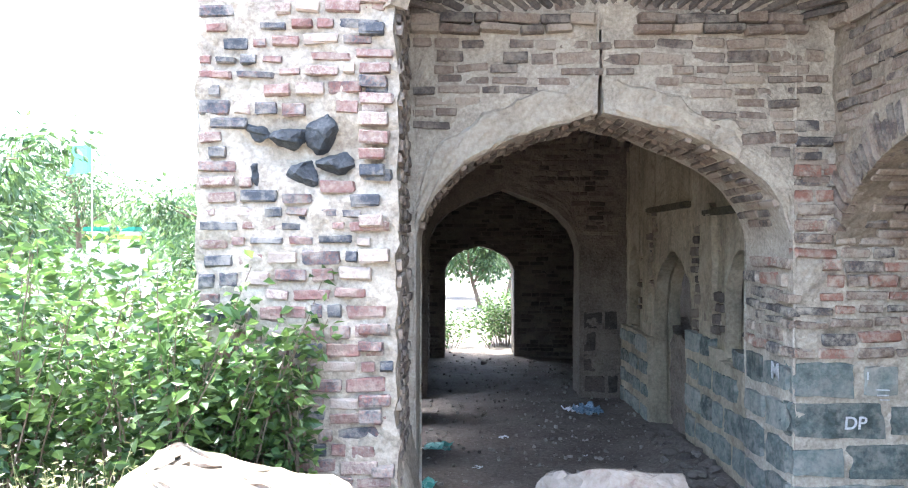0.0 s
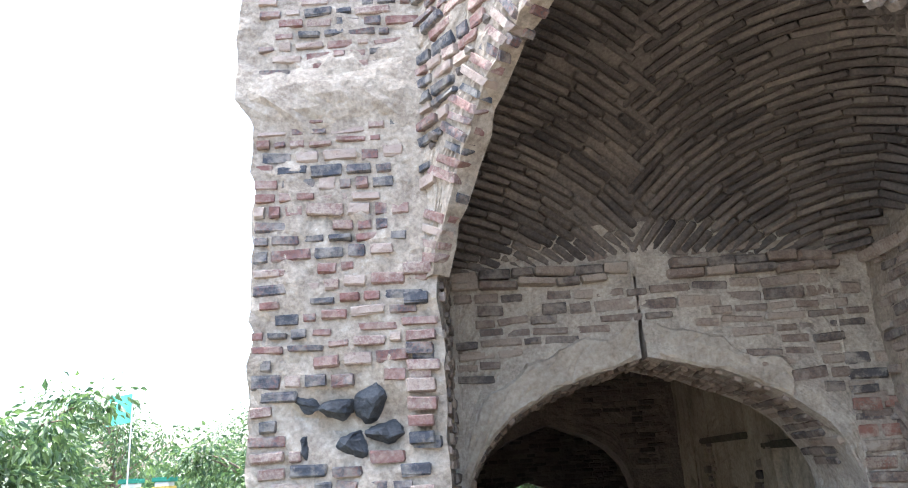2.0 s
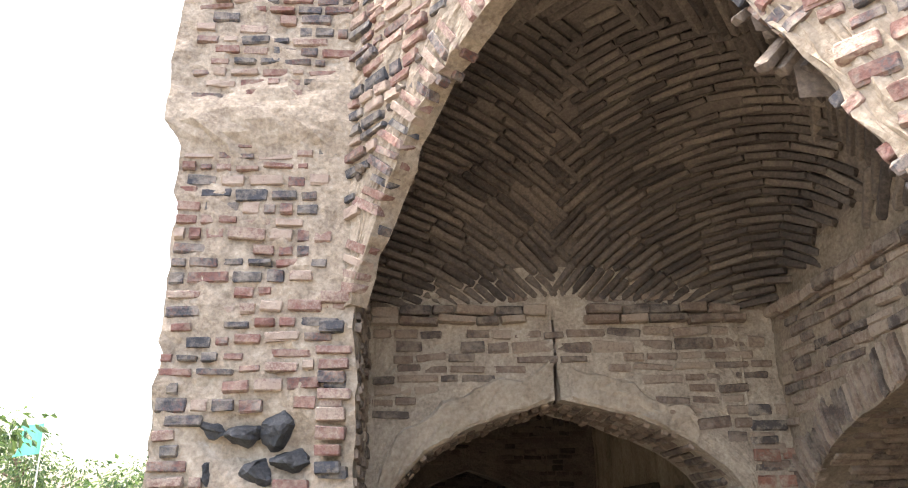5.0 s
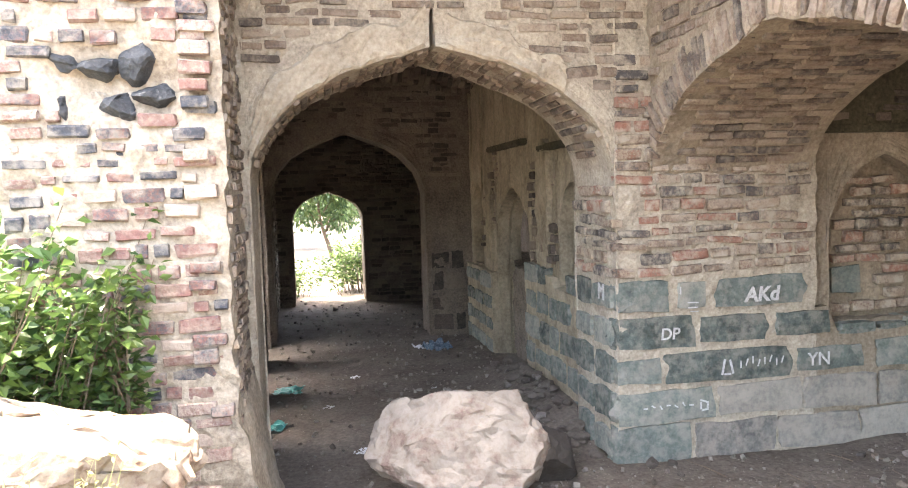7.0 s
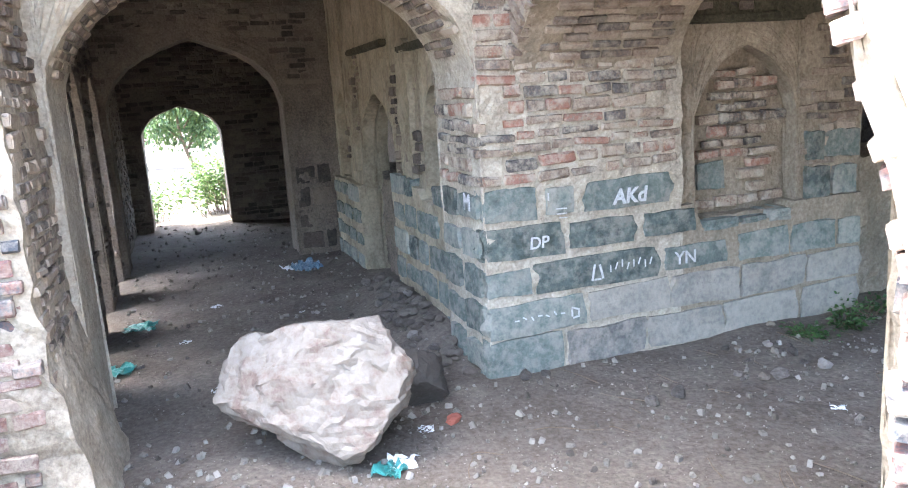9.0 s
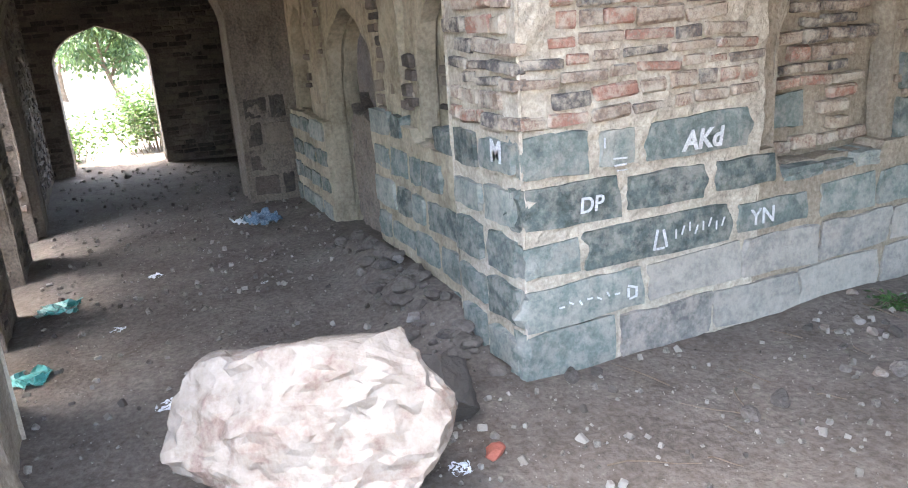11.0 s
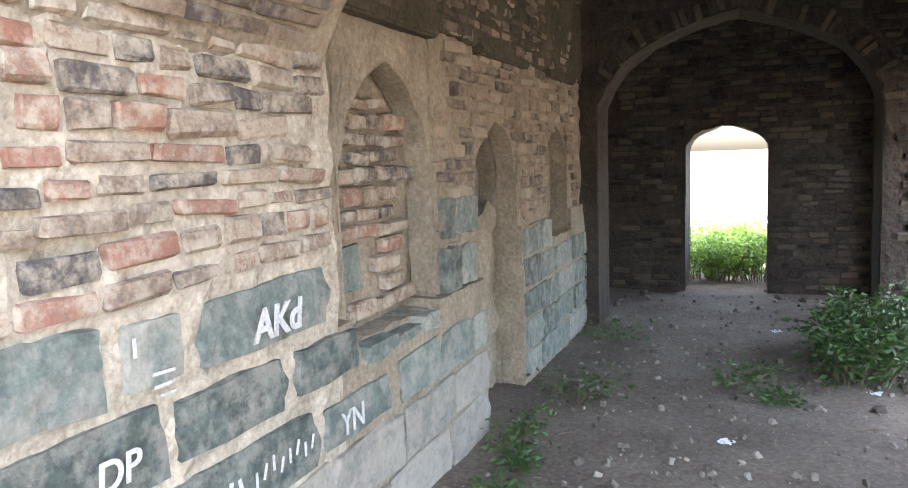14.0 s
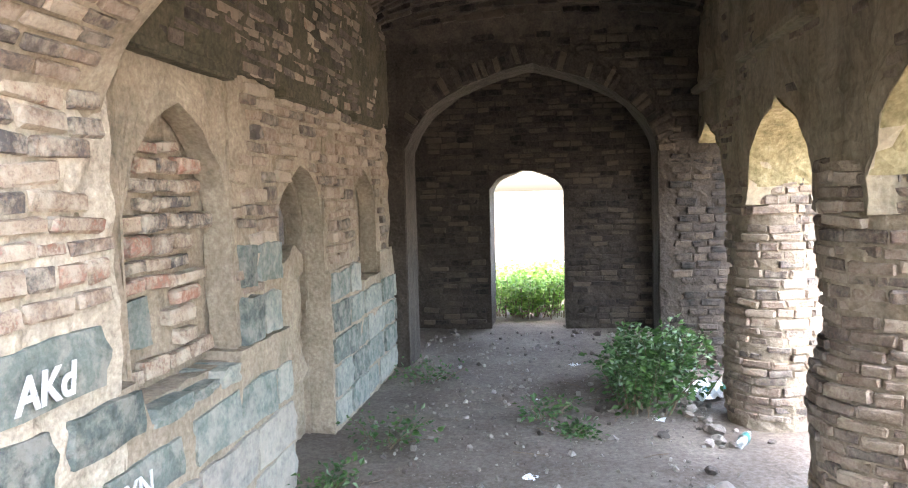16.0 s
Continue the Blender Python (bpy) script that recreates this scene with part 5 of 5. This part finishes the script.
# corner pier above the stone
bc = courses((0, YB, 0), (1, 0, 0), (0, -1, 0), XC - 0.03, 3.56, 1.26, 2.7, lambda s, z: True, 0.086, (0.12, 0.3), 0.022, 0.02, 0.09, 0.05, 41, 0.018)
lay("brick", block_corner, bc, m_brick, m_brick_j, everywhere)
bc2 = courses((XC - 0.03, 0, 0), (0, 1, 0), (-1, 0, 0), YB - 0.02, 5.38, 1.26, 1.85, lambda s, z: True, 0.086, (0.12, 0.28), 0.022, 0.016, 0.08, 0.06, 42, 0.012)
lay("brick", wall_w, bc2, m_brick, m_brick_j, everywhere, 120)
# arch B: spandrel courses, dark voussoirs, soffit
arch_b = lambda s: pointed(s, 1.95, 4.64, 1.80, 2.66)
bb = courses((2.33, 0, 0), (0, 1, 0), (-1, 0, 0), 1.9, 4.6, 1.9, 3.22, lambda s, z: z > arch_b(s) + 0.24, 0.064, (0.12, 0.26), 0.012, 0.016, 0.06, 0.05, 44)
bb += ring((2.33, 0, 0), (0, 1, 0), (-1, 0, 0), arch_b, 2.2, 4.58, 0.22, 0.05, 0.012, 0.016, 0.08, 45)
bb += courses((2.29, 0, 0), (0, 1, 0), (-1, 0, 0), 1.9, 4.6, 3.24, 3.31, lambda s, z: True, 0.07, (0.15, 0.26), 0.008, 0.02, 0.12, 0.0, 46, 0.0)
lay("brick", wall_b, bb, m_in, m_in_j, everywhere)


def soffit(curve, a, b, origin, u, depth_dir, depth, seed, across=(0.14, 0.24), step=0.06):
    """Brick courses lining an arch's underside."""
    rnd = random.Random(seed)
    origin, u, dd = Vector(origin), Vector(u).normalized(), Vector(depth_dir).normalized()
    made, s = [], a
    while s < b:
        d = (curve(s + 0.01) - curve(s - 0.01)) / 0.02
        n = math.hypot(1, d)
        tu, dn = (u + Vector((0, 0, d))) / n, (u * d - Vector((0, 0, 1))) / n
        q = rnd.uniform(-0.1, 0.02)
        while q < depth:
            w = rnd.uniform(*across)
            if q > 0 and q + w < depth and rnd.random() > 0.06:
                c = origin + u * s + dd * (q + w / 2) + Vector((0, 0, curve(s))) + dn * (0.008 + rnd.uniform(-0.008, 0.012) - 0.02)
                rot = Matrix((dd, dn, tu)).transposed().to_4x4()
                made.append(Matrix.Translation(c) @ rot @ Matrix.Diagonal((w - 0.014, 0.06, step - 0.014, 1)))
            q += w
        s += step / n
    return made


lay("brick", wall_b, soffit(arch_b, 2.2, 4.6, (2.36, 0, 0), (0, 1, 0), (1, 0, 0), 1.14, 47), m_in, m_in_j, everywhere)
be2 += soffit(entrance, 0.2, D_RIGHT - 0.04, D0 - DN * 0.02, DU, DN, 0.16, 25, (0.07, 0.15))
lay("brick", wall_diag, be2, m_pier, m_pier_j)
lay("brick", wall_a, soffit(arch_a, A_L + 0.03, A_R - 0.03, (0, YB + 0.02, 0), (1, 0, 0), (0, 1, 0), 0.72, 48), m_in, m_in_j, everywhere)
# south niche wall
free_s = clear_of(*[(l, r, sp, ap) for l, r, sp, ap, sill in NS])
bs1 = courses((0, YB + 0.06, 0), (1, 0, 0), (0, -1, 0), 3.56, 7.9, 1.15, 3.0, lambda s, z: free_s(s, z) and not (3.6 < s < 4.7 and z > 1.8), 0.08, (0.13, 0.28), 0.02, 0.024, 0.07, 0.06, 51)
bn1 = courses((0, YB + 0.175, 0), (1, 0, 0), (0, -1, 0), 3.72, 4.60, 0.88, 2.02, lambda s, z: z < pointed(s, 3.70, 4.62, 1.42, 2.05) and not (s < 4.1 and 0.98 < z < 1.28), 0.082, (0.16, 0.28), 0.022, 0.028, 0.09, 0.02, 52)
lay("brick", wall_s, bn1, m_brick, m_brick_j, everywhere)
bs1 += courses((0, YB + 0.20, 0), (1, 0, 0), (0, -1, 0), 6.84, 7.44, 1.0, 1.8, lambda s, z: z < pointed(s, 6.86, 7.46, 1.45, 1.86), 0.062, (0.14, 0.24), 0.018, 0.016, 0.07, 0.06, 53)
lay("brick", wall_s, bs1, m_in, m_in_j, everywhere)
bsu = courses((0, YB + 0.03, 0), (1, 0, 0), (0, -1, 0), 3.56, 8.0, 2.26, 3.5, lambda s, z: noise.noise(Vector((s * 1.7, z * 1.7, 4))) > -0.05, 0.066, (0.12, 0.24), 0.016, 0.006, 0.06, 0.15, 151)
lay("brick", wall_s_up, bsu, m_soot_shade, m_soot_shade_j, everywhere)
free_w = clear_of(*[(l, r, sp, ap) for l, r, sp, ap, sill in NW])
bw = courses((XC + 0.235, 0, 0), (0, 1, 0), (-1, 0, 0), 5.52, 6.08, 1.06, 1.93, lambda s, z: z < pointed(s, 5.50, 6.10, 1.45, 1.95), 0.07, (0.14, 0.24), 0.02, 0.014, 0.07, 0.15, 54)
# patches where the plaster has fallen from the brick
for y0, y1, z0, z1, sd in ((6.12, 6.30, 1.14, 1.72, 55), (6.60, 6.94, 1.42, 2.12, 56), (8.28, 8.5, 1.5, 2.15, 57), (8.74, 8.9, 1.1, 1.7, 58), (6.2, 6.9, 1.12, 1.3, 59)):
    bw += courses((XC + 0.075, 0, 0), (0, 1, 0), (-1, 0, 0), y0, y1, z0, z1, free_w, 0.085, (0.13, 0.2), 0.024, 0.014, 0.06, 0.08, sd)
lay("brick", wall_w, bw, m_soot_shade, m_soot_shade_j, everywhere, 160)
bw = courses((XC + 0.1, 0, 0), (0, 1, 0), (-1, 0, 0), 5.4, 9.5, 1.2, 2.6, lambda s, z: free_w(s, z) and noise.noise(Vector((s * 1.5, z * 1.5, 2))) > 0.25, 0.07, (0.14, 0.24), 0.02, 0.004, 0.05, 0.3, 55)
bw += courses((XC + 0.235, 0, 0), (0, 1, 0), (-1, 0, 0), 8.94, 9.44, 0.98, 1.9, lambda s, z: z < pointed(s, 8.92, 9.46, 1.5, 1.96), 0.07, (0.14, 0.24), 0.02, 0.014, 0.07, 0.1, 153)
lay("brick", wall_w, bw, m_in, m_in_j, everywhere, 160)
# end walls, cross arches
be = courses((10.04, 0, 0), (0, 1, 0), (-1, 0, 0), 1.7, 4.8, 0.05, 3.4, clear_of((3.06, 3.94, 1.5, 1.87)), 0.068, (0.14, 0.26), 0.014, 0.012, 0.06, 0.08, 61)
lay("brick", wall_e, be, m_dim, m_dim_j, lambda p: 2.2 < p.y < 4.6 and p.z < 2.2)
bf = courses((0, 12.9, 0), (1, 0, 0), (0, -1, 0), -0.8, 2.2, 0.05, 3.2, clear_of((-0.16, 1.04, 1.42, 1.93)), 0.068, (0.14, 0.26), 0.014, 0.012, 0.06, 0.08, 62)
lay("brick", wall_f, bf, m_soot_shade, m_soot_shade_j, lambda p: p.z < 2.0)
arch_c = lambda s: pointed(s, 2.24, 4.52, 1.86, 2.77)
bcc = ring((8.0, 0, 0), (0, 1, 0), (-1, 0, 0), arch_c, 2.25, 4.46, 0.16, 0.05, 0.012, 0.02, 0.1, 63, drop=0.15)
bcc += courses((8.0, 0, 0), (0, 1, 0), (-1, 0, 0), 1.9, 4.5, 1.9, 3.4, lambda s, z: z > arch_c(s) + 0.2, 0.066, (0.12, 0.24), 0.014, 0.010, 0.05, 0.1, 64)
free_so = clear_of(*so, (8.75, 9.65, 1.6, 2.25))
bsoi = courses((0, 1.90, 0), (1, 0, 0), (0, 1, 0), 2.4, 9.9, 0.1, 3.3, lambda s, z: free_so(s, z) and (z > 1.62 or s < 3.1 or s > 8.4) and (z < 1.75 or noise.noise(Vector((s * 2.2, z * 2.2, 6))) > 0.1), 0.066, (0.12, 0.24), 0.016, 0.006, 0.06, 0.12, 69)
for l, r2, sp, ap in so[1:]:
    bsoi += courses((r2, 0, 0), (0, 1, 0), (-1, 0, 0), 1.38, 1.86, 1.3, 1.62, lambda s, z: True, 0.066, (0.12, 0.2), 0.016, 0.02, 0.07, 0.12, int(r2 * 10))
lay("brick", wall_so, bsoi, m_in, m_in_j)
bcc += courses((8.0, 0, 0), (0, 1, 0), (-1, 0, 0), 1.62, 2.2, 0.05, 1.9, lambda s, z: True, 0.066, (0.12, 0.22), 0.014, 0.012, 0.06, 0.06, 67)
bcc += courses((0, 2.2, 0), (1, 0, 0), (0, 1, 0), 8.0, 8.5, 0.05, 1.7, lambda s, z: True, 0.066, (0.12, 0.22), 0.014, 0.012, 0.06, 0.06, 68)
lay("brick", wall_c, bcc, m_dim, m_dim_j, everywhere)
arch_d = lambda s: pointed(s, -0.36, 1.60, 1.80, 2.66)
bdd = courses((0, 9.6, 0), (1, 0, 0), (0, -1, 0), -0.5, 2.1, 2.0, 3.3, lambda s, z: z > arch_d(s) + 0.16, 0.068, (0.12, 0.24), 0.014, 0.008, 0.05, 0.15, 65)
lay("brick", wall_d, bdd, m_soot_shade, m_soot_shade_j)
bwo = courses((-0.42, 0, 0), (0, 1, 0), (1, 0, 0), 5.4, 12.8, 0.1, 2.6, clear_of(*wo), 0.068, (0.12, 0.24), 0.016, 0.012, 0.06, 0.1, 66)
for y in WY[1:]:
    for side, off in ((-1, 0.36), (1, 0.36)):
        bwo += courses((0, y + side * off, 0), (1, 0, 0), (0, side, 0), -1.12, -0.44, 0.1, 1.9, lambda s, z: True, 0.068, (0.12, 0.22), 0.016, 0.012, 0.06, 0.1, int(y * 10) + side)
lay("brick", wall_wo, bwo, m_soot_shade, m_soot_shade_j, lambda p: p.y < 9.0 and p.z < 1.9)

for base, places in COLUMNS:
    lay("brick", base, places, m_in, m_in_j, (lambda p: True) if base.location.x in (SX[1], SX[2]) else None)

# chalk writing on the stones
m_chalk = mat("white_chalk", [(0.2, 0.21, 0.21), (0.5, 0.51, 0.51), (0.75, 0.76, 0.76)], 30.0, 0.9, 0.3, 90.0)


def chalk(word, stone, x, z, size, plane="south", y=0.0, shear=0.0, turn=0.0):
    cu = bpy.data.curves.new("chalk", "FONT")
    cu.body, cu.size, cu.extrude, cu.offset, cu.shear = word, size, 0.002, 0.0012 if size < 0.135 else 0.004, shear
    cu.align_x, cu.align_y = "CENTER", "CENTER"
    tmp = bpy.data.objects.new("chalk", cu)
    me = bpy.data.meshes.new_from_object(tmp)
    bpy.data.objects.remove(tmp)
    me.materials.append(m_chalk)
    ob = new("chalk_writing", me)
    m = pose(x, YB - 0.05, z, 90, 0, 0) if plane == "south" else pose(XC - 0.066, y, z, 90, 0, -90)
    ob.parent = stone
    ob.matrix_parent_inverse = stone.matrix_basis.inverted()
    ob.matrix_basis = m @ pose(0, 0, 0, 0, 0, turn)
    tagged(ob, "white chalk writing")


chalk("DP", named[3][0], 2.43, 0.87, 0.11, shear=0.1)
chalk("AKd", named[4][2], 3.11, 1.10, 0.14, shear=0.15)
chalk("YN", named[2][2], 3.55, 0.62, 0.13)
chalk("M", west_stones[4][0], 0, 1.15, 0.15, "west", 4.78)
def strokes(stone, x, z, marks):
    for dx, dz, w, h, turn in marks:
        ob = part("chalk_mark", box_bm(-w / 2, w / 2, -0.002, 0.002, -h / 2, h / 2, 0.0), m_chalk, stone, "white chalk stroke")
        ob.matrix_parent_inverse = stone.matrix_basis.inverted()
        ob.matrix_basis = pose(x + dx, YB - 0.05, z + dz, 0, turn, 0)


strokes(named[4][1], 2.60, 1.06, [(0, 0.015, 0.08, 0.008, 3), (0, -0.018, 0.07, 0.009, 0), (0.01, -0.045, 0.06, 0.006, 2), (-0.09, 0.1, 0.009, 0.05, 0)])
strokes(named[2][1], 2.85, 0.62, [(-0.03, 0.0, 0.014, 0.11, 12), (0.03, 0.0, 0.014, 0.1, -14), (0.0, -0.05, 0.05, 0.012, 0)] + [(0.1 + 0.045 * i, 0.01 + 0.012 * (i % 3), 0.008, 0.05, 20 * (i % 2)) for i in range(8)])
strokes(named[1][0], 2.45, 0.38, [(-0.2 + 0.055 * i, 0.01 * (i % 2), 0.03, 0.009, 30 * (i % 3)) for i in range(7)] + [(0.22, 0.02, 0.05, 0.012, 20), (0.2, -0.01, 0.012, 0.05, 0), (0.23, -0.04, 0.05, 0.012, -10), (0.25, -0.01, 0.012, 0.05, 0)])
